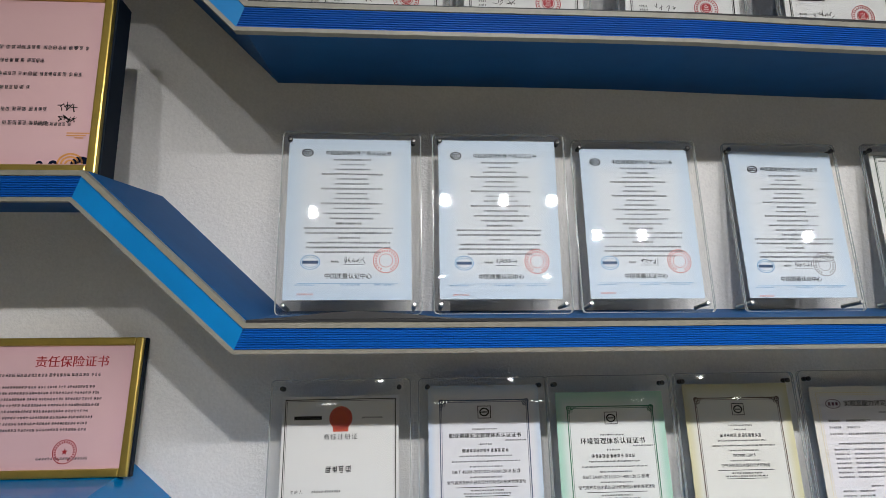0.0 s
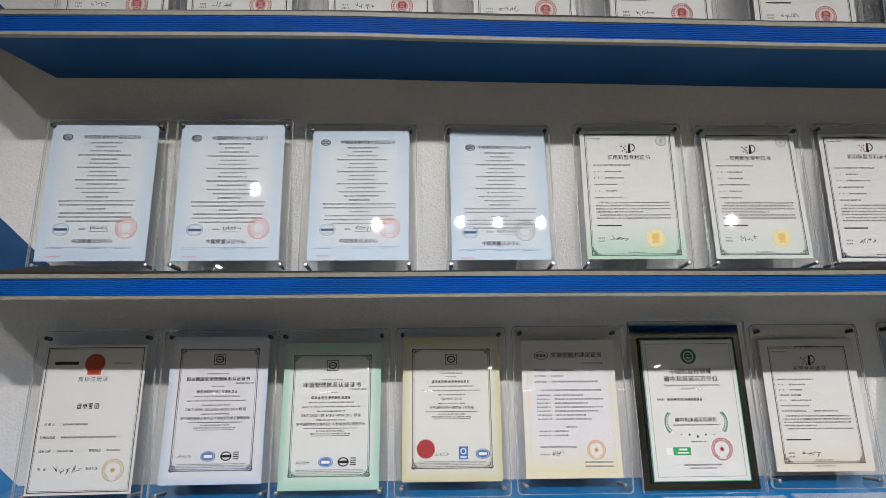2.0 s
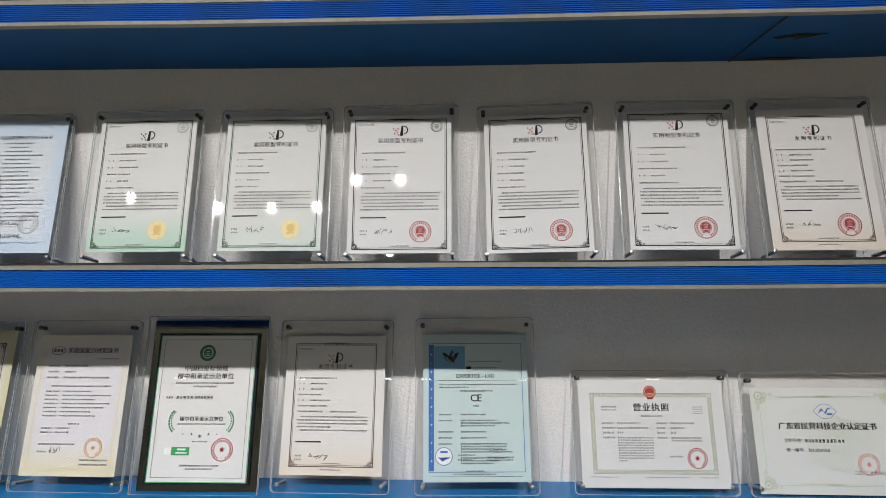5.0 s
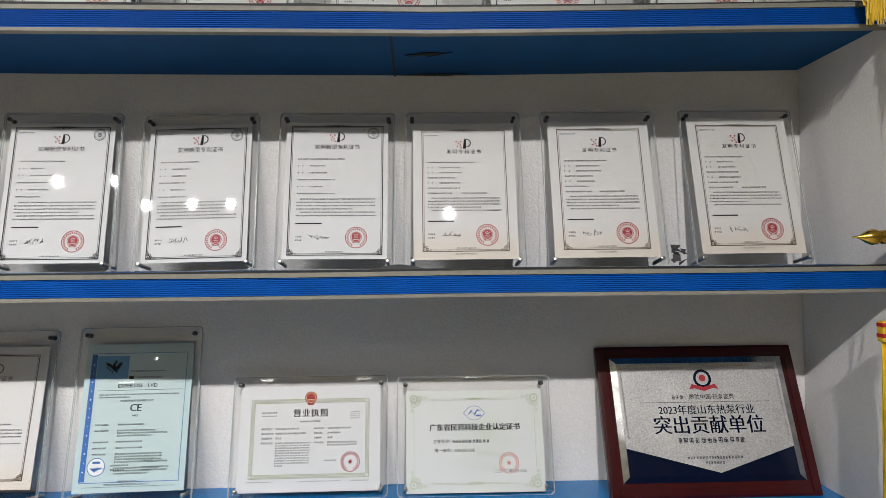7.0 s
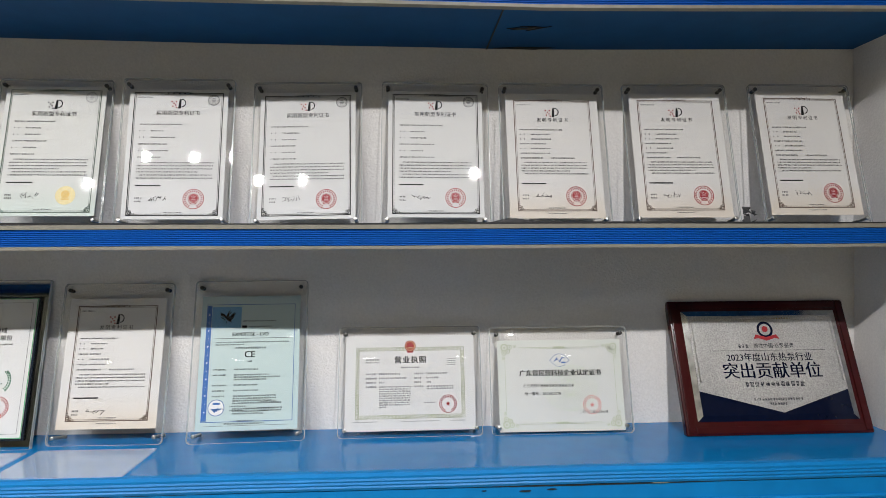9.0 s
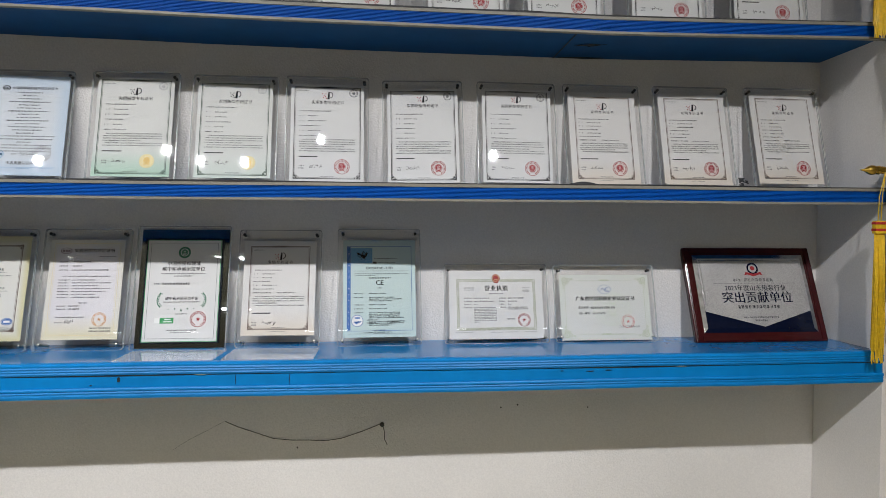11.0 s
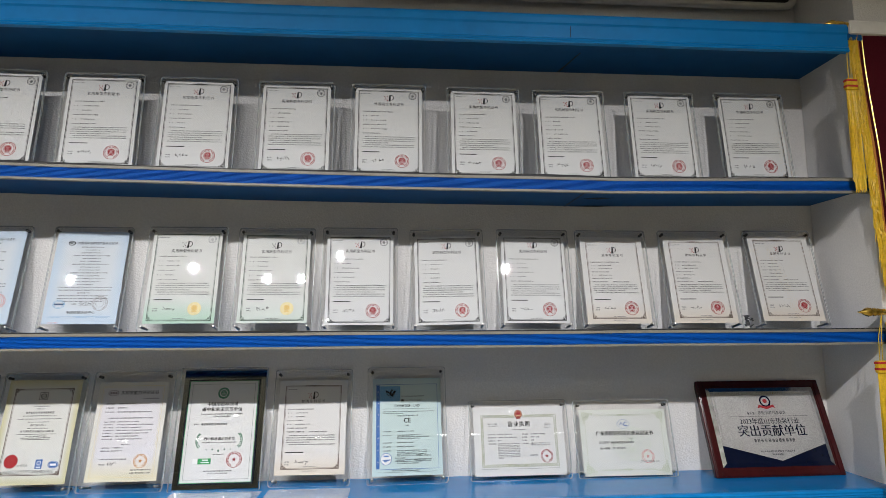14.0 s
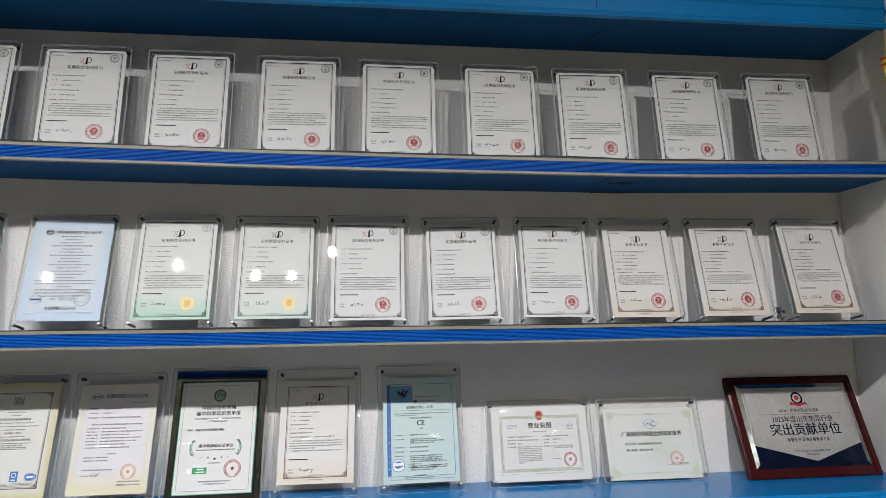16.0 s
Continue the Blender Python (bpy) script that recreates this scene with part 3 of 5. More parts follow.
def design_safety(sheet, w, h, rng, shift=0.0, grey=False, across=1.0):
    """Product safety certificate: logo, heading, centred lines, blue mark, seal."""
    top = h / 2 - 0.026 - shift
    mx, sx = -0.073 * across, 0.062 * across
    bm = bmesh.new()
    ring(bm, mx, top, 0.0056, 0.0072, 24, 1.4)
    for k in (-1, 0, 1):
        ring(bm, mx + k * 0.0038, top, 0.0018, 0.0033, 12, 1.0, 40, 320)
    printed("certification_mark", bm, INK, sheet, "oval black certification mark")
    printed("heading", write(bmesh.new(), "中国国家强制性产品认证证书", 0.0088, 0.014, top, 0.98), INK, sheet, "black printed heading")
    bm = bmesh.new()
    z = top - 0.012
    for k, half in enumerate((0.032, 0.020, 0.030, 0.052, 0.026, 0.030, 0.052, 0.026, 0.030, 0.052, 0.030, 0.048, 0.036)):
        words(bm, -half + 0.004, half + 0.004, z, 0.0030 if k % 3 else 0.0035, rng)
        z -= 0.0088
    words(bm, -0.022, 0.022, z, 0.0040, rng)
    for half in (0.074, 0.072, 0.018, 0.068, 0.070, 0.055):
        z -= 0.0083
        words(bm, -half, half, z, 0.0033, rng)
    tagged(printed("small_print", bm, TEXTINK, sheet, "small grey printed lines"), kind="stuff")
    zl = -h / 2 + 0.066 - shift * 0.6
    bm = bmesh.new()
    ring(bm, -0.062, zl - 0.003, 0.0115, 0.0126, 28, 1.3)
    ring(bm, -0.062, zl - 0.003, 0.0085, 0.0091, 28, 1.5)
    printed("round_mark", bm, SKYINK, sheet, "pale blue oval logo")
    bm = bmesh.new()
    rect(bm, -0.062, zl - 0.003, 0.025, 0.0050)
    printed("logo_bar", bm, surface("navy_ink", (0.03, 0.07, 0.16), 0.55, grain=0.2, scale=200), sheet, "", 0.0001)
    bm = bmesh.new()
    words(bm, -0.028, -0.014, zl - 0.002, 0.0035, rng)
    strokes(bm, -0.008, 0.026, zl, 0.012, rng, 7)
    rect(bm, 0.009, zl - 0.007, 0.034, 0.0005)
    printed("signature", bm, INK, sheet, "handwritten black strokes")
    round_seal(sheet, sx, zl, 0.0215, PALEINK if grey else PINKINK, "ring")
    printed("issuer", write(bmesh.new(), "中国质量认证中心", 0.0098, 0.0, zl - 0.0270, 0.98, 0.0002), GREYINK, sheet)
    bm = bmesh.new()
    rect(bm, 0.0, zl - 0.0385, 0.165, 0.0006)
    for x in (-0.075, 0.0, 0.055):
        words(bm, x - 0.012, x + 0.022, zl - 0.0412, 0.0022, rng)
    printed("blue_rule", bm, SKYINK, sheet)
    bm = bmesh.new()
    words(bm, -0.082, -0.055, zl - 0.0565, 0.0035, rng)
    printed("serial_bar", bm, PINKINK, sheet)


def design_patent(sheet, w, h, rng, title="实用新型专利证书", stamp=True, gold=False, drop=0.0, inset=0.008, brown=False, seal=True):
    line = BROWNINK if brown else MOSSINK if gold else INK
    bm = bmesh.new()
    bw, bh = w - 2 * inset, h - 2 * inset
    bw -= 0.004
    outline(bm, bw, bh, 0.0016)
    outline(bm, bw - 0.0055, bh - 0.0055, 0.0006)
    crest(bm, 0.0, bh / 2, 0.045)
    for sx in (-1, 1):
        corner(bm, sx * bw / 2 * 0.985, -bh / 2 + 0.002, -sx, 1, 0.014)
    printed("border", bm, line, sheet, "fine printed border with scroll corners")
    edge = h / 2
    long = len(title) > 6
    top = edge - (0.032 if long else 0.044) - drop
    bm = bmesh.new()
    poly(bm, [(-0.0015, top - 0.010), (0.0015, top + 0.011), (0.0050, top + 0.011), (0.0050, top - 0.010)])
    ring(bm, 0.0055, top + 0.0020, 0.0072, 0.0092, 16, 1.0, -85, 88)
    printed("logo", bm, INK, sheet)
    bm = bmesh.new()
    for k, (x, z) in enumerate(((-0.004, 0.004), (-0.008, 0.001), (-0.005, -0.002), (-0.010, -0.004), (-0.012, 0.004), (-0.003, -0.006))):
        disc(bm, x * 1.1 - 0.001, top + z * 1.3, 0.0017, 8)
    printed("logo_speckle", bm, GREYINK if gold else REDINK, sheet)
    if long:
        printed("heading", write(bmesh.new(), title, 0.0112, 0.0, top - 0.0205, 1.0), INK, sheet, "black printed heading")
    else:
        printed("heading", write(bmesh.new(), title, 0.0100, 0.0, top - 0.0170, 1.36), INK, sheet, "black printed heading")
    bm = bmesh.new()
    words(bm, -bw / 2 + 0.006, -bw / 2 + 0.036, bh / 2 - 0.010, 0.0025, rng)
    x0 = -bw / 2 + (0.014 if long else 0.010)
    z = edge - (0.077 if long else 0.083)
    for k in range(6):
        spaced = k in (1, 2, 4)
        for dx in (0.0, 0.0085) if spaced else ():
            words(bm, x0 + dx, x0 + dx + 0.0030, z, 0.0030, rng)
        if not spaced:
            words(bm, x0, x0 + 0.021, z, 0.0030, rng)
        words(bm, x0 + 0.023, x0 + (rng.uniform(0.075, 0.095) if k == 0 else rng.uniform(0.045, 0.075)), z, 0.0030, rng)
        z -= 0.0142 if long else 0.0106
    if not long:
        words(bm, x0, x0 + 0.05, z, 0.0034, rng)
        words(bm, x0 + 0.065, x0 + 0.115, z, 0.0034, rng)
        z -= 0.0100
    else:
        z += 0.003
    for k in range(6 if long else 5):
        end = bw / 2 - 0.013 if k % 4 != 3 else bw / 2 - rng.uniform(0.04, 0.09)
        words(bm, x0 + (0.007 if k in (0, 4) else 0.0), end, z, 0.0029, rng)
        z -= 0.0066 if long else 0.0062
    tagged(printed("small_print", bm, TEXTINK, sheet, "small grey printed lines"), kind="stuff")
    zf = edge - (0.235 if long else 0.2295)
    bm = bmesh.new()
    rect(bm, x0 + 0.025, edge - (0.208 if long else 0.203), 0.050, 0.0024)
    printed("bar", bm, INK, sheet)
    bm = bmesh.new()
    words(bm, x0, x0 + 0.014, zf + 0.001, 0.0036, rng)
    words(bm, x0, x0 + 0.014, zf - 0.006, 0.0036, rng)
    words(bm, -0.018, 0.018, -bh / 2 + 0.006, 0.0026, rng)
    if not long:
        words(bm, -0.020, 0.020, -bh / 2 - 0.0055, 0.0022, rng)
    tagged(printed("fine_print", bm, GREYINK, sheet), kind="stuff")
    bm = bmesh.new()
    strokes(bm, x0 + 0.026, x0 + 0.064, zf, 0.013, rng, 6, 0.0011)
    printed("signature", bm, INK, sheet, "handwritten black strokes")
    if gold:
        bm = bmesh.new()
        disc(bm, 0.0405, zf, 0.0195, 28)
        printed("seal", bm, YELLOWINK, sheet, "round golden seal")
        bm = bmesh.new()
        disc(bm, 0.0405, zf + 0.002, 0.0085, 16)
        rect(bm, 0.0405, zf - 0.008, 0.015, 0.003)
        printed("seal_core", bm, AMBERINK, sheet, "", 0.0001)
    elif seal:
        round_seal(sheet, 0.0405 if long else 0.041, zf - 0.001, 0.0212 if long else 0.0215, REDINK)
    if stamp:
        bm = bmesh.new()
        cx, cz = bw / 2 - 0.019, bh / 2 - 0.015
        ring(bm, cx, cz, 0.0104, 0.0118, 24)
        rect(bm, cx, cz, 0.009, 0.0022)
        rect(bm, cx, cz + 0.0035, 0.006, 0.0018)
        rect(bm, cx, cz - 0.0035, 0.006, 0.0018)
        for k in range(16):
            a = 2 * math.pi * k / 16
            rect(bm, cx + 0.0085 * math.cos(a), cz + 0.0085 * math.sin(a), 0.0015, 0.0015)
        printed("stamp", bm, PALEINK if gold else GREYINK, sheet, "round grey stamp")


def design_system(sheet, w, h, rng, ink, title, red_seal=False, standard="", scope=""):
    """Management system certificate with an ornate tinted border."""
    bm = bmesh.new()
    bw, bh = w - 0.040, h - 0.050
    outline(bm, bw, bh, 0.0016)
    outline(bm, bw - 0.0060, bh - 0.0060, 0.0007)
    for sx in (-1, 1):
        for sz in (-1, 1):
            corner(bm, sx * bw / 2, sz * bh / 2, -sx, -sz, 0.016)
    printed("border", bm, ink, sheet, "printed border with scroll corners")
    bm = bmesh.new()
    z = bh / 2 - 0.020
    outline(bm, 0.022, 0.020, 0.0012, 0, z)
    ring(bm, 0, z, 0.0050, 0.0072, 20, 1.2)
    rect(bm, 0, z, 0.010, 0.0018)
    printed("logo", bm, TEXTINK, sheet, "square grey logo")
    bm = bmesh.new()
    words(bm, -0.022, 0.022, z - 0.028, 0.0028, rng)
    z2 = z - 0.039
    if title:
        printed("heading", write(bmesh.new(), title, 0.0086 if len(title) > 10 else 0.0112, 0.0, z2, 1.08, 0.0004), INK, sheet, "dark printed heading")
        words(bm, bw / 2 - 0.042, bw / 2 - 0.006, z2 - 0.008, 0.0028, rng)
        z3 = z2 - 0.014
    else:
        z3 = z2 + 0.004
    words(bm, -0.012, 0.012, z3, 0.0028, rng)
    words(bm, -0.040, 0.040, z3 - 0.0100, 0.0066, rng, 0.2)
    z = z3 - 0.019
    for half, s, line in ((0.045, 0.0026, ""), (0.058, 0.0024, ""), (0.028, 0.0026, ""), (0.047, 0.0072, standard), (0.028, 0.0026, ""), (0.052, 0.0064, scope)):
        if line:
            write(bm, line, s, 0.0, z)
        else:
            words(bm, -half, half, z, min(s, 0.0046), rng)
        z -= 0.0084
    rect(bm, 0, z + 0.001, 0.105, 0.0009)
    words(bm, -0.028, 0.028, z - 0.004, 0.0028, rng)
    words(bm, -0.040, 0.040, z - 0.009, 0.0028, rng)
    rect(bm, 0, z - 0.013, 0.075, 0.0009)
    zf = -bh / 2 + 0.026
    strokes(bm, -bw / 2 + (0.045 if red_seal else 0.012), -bw / 2 + (0.070 if red_seal else 0.038), zf, 0.010, rng, 6, 0.0008)
    for k in range(3):
        words(bm, -bw / 2 + 0.012, bw / 2 - 0.012, -bh / 2 + 0.012 - k * 0.0028, 0.0016, rng)
    tagged(printed("small_print", bm, TEXTINK, sheet, "small grey printed lines"), kind="stuff")
    ex = 0.060 if red_seal else -0.007
    bm = bmesh.new()
    disc(bm, ex, zf, 0.0095, 28, 1.5)
    printed("oval_mark", bm, BLUEINK, sheet, "blue oval logo")
    bm = bmesh.new()
    ring(bm, ex, zf, 0.0076, 0.0082, 28, 1.5)
    rect(bm, ex, zf, 0.016, 0.0055)
    printed("oval_mark_bar", bm, WHITEINK, sheet, "", 0.0001)
    if red_seal:
        bm = bmesh.new()
        poly(bm, [(-0.052 + (0.0185 if k % 2 else 0.0172) * math.cos(math.pi * k / 30), zf + 0.010 + (0.0185 if k % 2 else 0.0172) * math.sin(math.pi * k / 30)) for k in range(60)])
        printed("seal", bm, REDINK, sheet, "serrated plain red foil seal")
        bm = bmesh.new()
        rect(bm, 0.022, zf + 0.002, 0.018, 0.024)
        printed("blue_mark", bm, BLUEINK, sheet, "blue upright logo panel")
        bm = bmesh.new()
        ring(bm, 0.022, zf + 0.005, 0.004, 0.006, 16)
        rect(bm, 0.022, zf - 0.006, 0.012, 0.003)
        printed("blue_mark_core", bm, WHITEINK, sheet, "", 0.0001)
    else:
        bm = bmesh.new()
        ring(bm, 0.027, zf, 0.0066, 0.0086, 24, 1.25)
        rect(bm, 0.027, zf, 0.018, 0.005)
        for k in range(4):
            rect(bm, 0.046, zf + 0.007 - 0.004 * k, 0.011, 0.0016)
        printed("round_mark", bm, INK, sheet, "black round logo")


def design_trademark(sheet, w, h, rng):
    bm = bmesh.new()
    outline(bm, w - 0.010, h - 0.010, 0.0014)
    outline(bm, w - 0.015, h - 0.015, 0.0005)
    printed("border", bm, INK, sheet, "thin black double border")
    z = h / 2 - 0.036
    bm = bmesh.new()
    disc(bm, 0, z, 0.0195, 32)
    rect(bm, 0, z - 0.017, 0.026, 0.010)
    printed("emblem", bm, surface("vermilion_ink", (0.48, 0.055, 0.015), 0.5, grain=0.2, scale=200), sheet, "orange-red round emblem")
    bm = bmesh.new()
    ring(bm, 0, z, 0.0150, 0.0165, 28)
    rect(bm, 0, z - 0.010, 0.018, 0.002)
    rect(bm, 0, z - 0.001, 0.010, 0.003)
    printed("emblem_relief", bm, REDINK, sheet, "", 0.0001)
    bm = bmesh.new()
    rect(bm, -0.055, z + 0.001, 0.046, 0.0062)
    printed("wordmark", bm, INK, sheet, "black wordmark bar")
    printed("heading", write(bmesh.new(), "商标注册证", 0.0105, 0.0, z - 0.031, 1.25), GREYINK, sheet, "grey printed heading")
    bm = bmesh.new()
    words(bm, 0.036, 0.072, z, 0.003, rng)
    words(bm, -0.024, 0.024, z - 0.082, 0.012, rng, 0.15)
    zz = -0.012
    for body, x, dz in (("注 册 人", -0.070, 0.0), ("注册人地址", -0.070, -0.024), ("注册日期", -0.072, -0.049), ("有效期至", 0.022, -0.049), ("局   长", -0.072, -0.082), ("发证机关", 0.020, -0.082)):
        write(bm, body, 0.0058, x, zz + dz)
    words(bm, -0.045, 0.004, zz, 0.0042, rng)
    words(bm, -0.045, 0.058, zz - 0.024, 0.0040, rng)
    words(bm, -0.048, -0.018, zz - 0.049, 0.0038, rng)
    words(bm, 0.044, 0.073, zz - 0.049, 0.0038, rng)
    tagged(printed("small_print", bm, TEXTINK, sheet, "small grey printed lines"), kind="stuff")
    bm = bmesh.new()
    strokes(bm, -0.052, 0.000, zz - 0.083, 0.015, rng, 7, 0.0013)
    printed("signature", bm, INK, sheet, "handwritten black strokes")
    round_seal(sheet, 0.060, zz - 0.085, 0.0205, surface("ochre_ink", (0.52, 0.38, 0.14), 0.5, grain=0.15, scale=150), "star", label="round golden seal with a star")


def design_lab(sheet, w, h, rng):
    bm = bmesh.new()
    outline(bm, w - 0.022, h - 0.022, 0.0009)
    outline(bm, w - 0.030, h - 0.030, 0.0004)
    printed("border", bm, YELLOWINK, sheet, "fine golden border")
    z = h / 2 - 0.031
    bm = bmesh.new()
    ring(bm, -0.055, z, 0.0075, 0.0084, 28, 1.75)
    for dx in (-0.007, 0.0, 0.007):
        rect(bm, -0.055 + dx, z, 0.0045, 0.0058)
    printed("round_mark", bm, surface("maroon_ink", (0.10, 0.03, 0.06), 0.55, grain=0.2, scale=200), sheet, "dark oval logo")
    printed("heading", write(bmesh.new(), "实验室能力评定证书", 0.0118, 0.018, z, 0.98, 0.0005), INK, sheet, "dark printed heading")
    bm = bmesh.new()
    words(bm, 0.03, 0.075, z - 0.016, 0.0028, rng)
    for k in range(3):
        words(bm, -0.07, -0.046, z - 0.030 - k * 0.0115, 0.0042, rng)
        words(bm, -0.036, (0.010, -0.012, 0.058)[k], z - 0.030 - k * 0.0115, 0.0042, rng)
    words(bm, -0.058, 0.066, z - 0.070, 0.0034, rng)
    for k in range(7):
        words(bm, -0.068, -0.040, z - 0.080 - k * 0.0078, 0.003, rng)
        words(bm, -0.032, rng.uniform(0.02, 0.07), z - 0.080 - k * 0.0078, 0.003, rng)
    words(bm, -0.012, 0.012, z - 0.142, 0.0034, rng)
    for k in range(2):
        words(bm, -0.066, -0.042, z - 0.150 - k * 0.008, 0.0032, rng)
        words(bm, -0.036, -0.006, z - 0.150 - k * 0.008, 0.0032, rng)
    words(bm, -0.066, 0.008, z - 0.180, 0.0034, rng)
    words(bm, -0.066, -0.046, z - 0.194, 0.0034, rng)
    for k in range(2):
        words(bm, 0.022, 0.078, -h / 2 + 0.030 - k * 0.008, 0.0038, rng)
    tagged(printed("small_print", bm, TEXTINK, sheet, "small grey printed lines"), kind="stuff")
    bm = bmesh.new()
    strokes(bm, -0.042, -0.022, z - 0.192, 0.012, rng, 5)
    printed("signature", bm, INK, sheet, "handwritten black strokes")
    round_seal(sheet, 0.046, -h / 2 + 0.053, 0.0185, ORANGEINK, "star", label="round red seal with a star")


def design_expertise(sheet, w, h, rng):
    bm = bmesh.new()
    rect(bm, -w / 2 + 0.016, 0.0, 0.0095, h - 0.040)
    outline(bm, w - 0.022, h - 0.036, 0.0010)
    printed("border", bm, BLUEINK, sheet, "dark blue side stripe and border")
    bm = bmesh.new()
    for k in range(13):
        disc(bm, -w / 2 + 0.016, -0.10 + k * 0.0165, 0.0009 if k % 2 else 0.0015, 8)
    printed("stripe_speckle", bm, WHITEINK, sheet, "", 0.0001)
    z = h / 2 - 0.045
    bm = bmesh.new()
    rect(bm, -0.050, z, 0.060, 0.044)
    printed("picture", bm, SKYINK, sheet, "blue picture panel")
    bm = bmesh.new()
    for k in range(26):
        a, far = rng.uniform(0, 6.28), rng.uniform(0.0, 0.013)
        px, pz = -0.048 + 1.25 * far * math.cos(a), z - 0.001 + far * math.sin(a)
        d = Vector((math.cos(a + rng.uniform(-0.8, 0.8)), math.sin(a + rng.uniform(-0.8, 0.8)))) * rng.uniform(0.004, 0.008)
        q = Vector((-d.y, d.x)) * rng.uniform(0.25, 0.45)
        poly(bm, [(px - d.x, pz - d.y), (px + q.x, pz + q.y), (px + d.x, pz + d.y), (px - q.x, pz - q.y)], -0.00002 * k)
    printed("picture_motif", bm, INK, sheet, "dark leafy motif", 0.0001)
    printed("heading", write(bmesh.new(), "EXPERTISE - LVD", 0.0102, 0.0, z - 0.036, 1.0, 0.0004), INK, sheet, "grey printed heading")
    printed("conformity_mark", write(bmesh.new(), "CE", 0.019, 0.0, z - 0.078, 0.95, 0.0006), INK, sheet)
    printed("mark_number", write(bmesh.new(), "1482", 0.0058, 0.0, z - 0.092), INK, sheet)
    bm = bmesh.new()
    words(bm, -0.016, 0.050, z - 0.008, 0.003, rng)
    rect(bm, -0.013, z - 0.020, 0.010, 0.0055)
    words(bm, -0.004, 0.045, z - 0.020, 0.0034, rng)
    rect(bm, 0.006, z - 0.044, 0.158, 0.0006)
    for k in range(2):
        words(bm, -0.070, 0.080 if k == 0 else -0.01, z - 0.052 - 0.005 * k, 0.0026, rng)
    words(bm, -0.030, 0.034, z - 0.064, 0.0045, rng)
    zz = z - 0.108
    for rows in (1, 3, 1, 1, 4, 3):
        words(bm, -0.072, -0.046, zz, 0.0032, rng)
        for k in range(rows):
            words(bm, -0.030, rng.uniform(0.03, 0.078) if rows > 1 else 0.02, zz - 0.0048 * k, 0.0032, rng)
        zz -= 0.0048 * rows + 0.0062
    words(bm, -0.036, -0.004, -h / 2 + 0.048, 0.0034, rng)
    words(bm, -0.036, -0.010, -h / 2 + 0.040, 0.0030, rng)
    for k in range(2):
        words(bm, 0.020, 0.070, -h / 2 + 0.044 - 0.005 * k, 0.003, rng)
    rect(bm, 0.0, -h / 2 + 0.010, 0.17, 0.0005)
    words(bm, -0.045, 0.035, -h / 2 + 0.014, 0.003, rng)
    words(bm, -0.02, 0.015, -h / 2 + 0.0195, 0.003, rng)
    tagged(printed("small_print", bm, TEXTINK, sheet, "small grey printed lines"), kind="stuff")
    bm = bmesh.new()
    strokes(bm, 0.022, 0.056, -h / 2 + 0.056, 0.009, rng, 7, 0.0008)
    printed("signature", bm, INK, sheet, "handwritten black strokes")
    bm = bmesh.new()
    disc(bm, -0.062, -h / 2 + 0.046, 0.0165, 28)
    printed("round_mark", bm, WHITEINK, sheet, "white round logo")
    bm = bmesh.new()
    ring(bm, -0.062, -h / 2 + 0.046, 0.0152, 0.0165, 28)
    for k in range(4):
        poly(bm, [(-0.073 + k * 0.005, -h / 2 + 0.044 - 0.002 * (k % 2)), (-0.064 + k * 0.004, -h / 2 + 0.036 + 0.002 * k), (-0.060 + k * 0.003, -h / 2 + 0.044 + 0.002 * (k % 2))])
    rect(bm, -0.062, -h / 2 + 0.054, 0.014, 0.004)
    printed("round_mark_core", bm, BLUEINK, sheet, "", 0.0001)


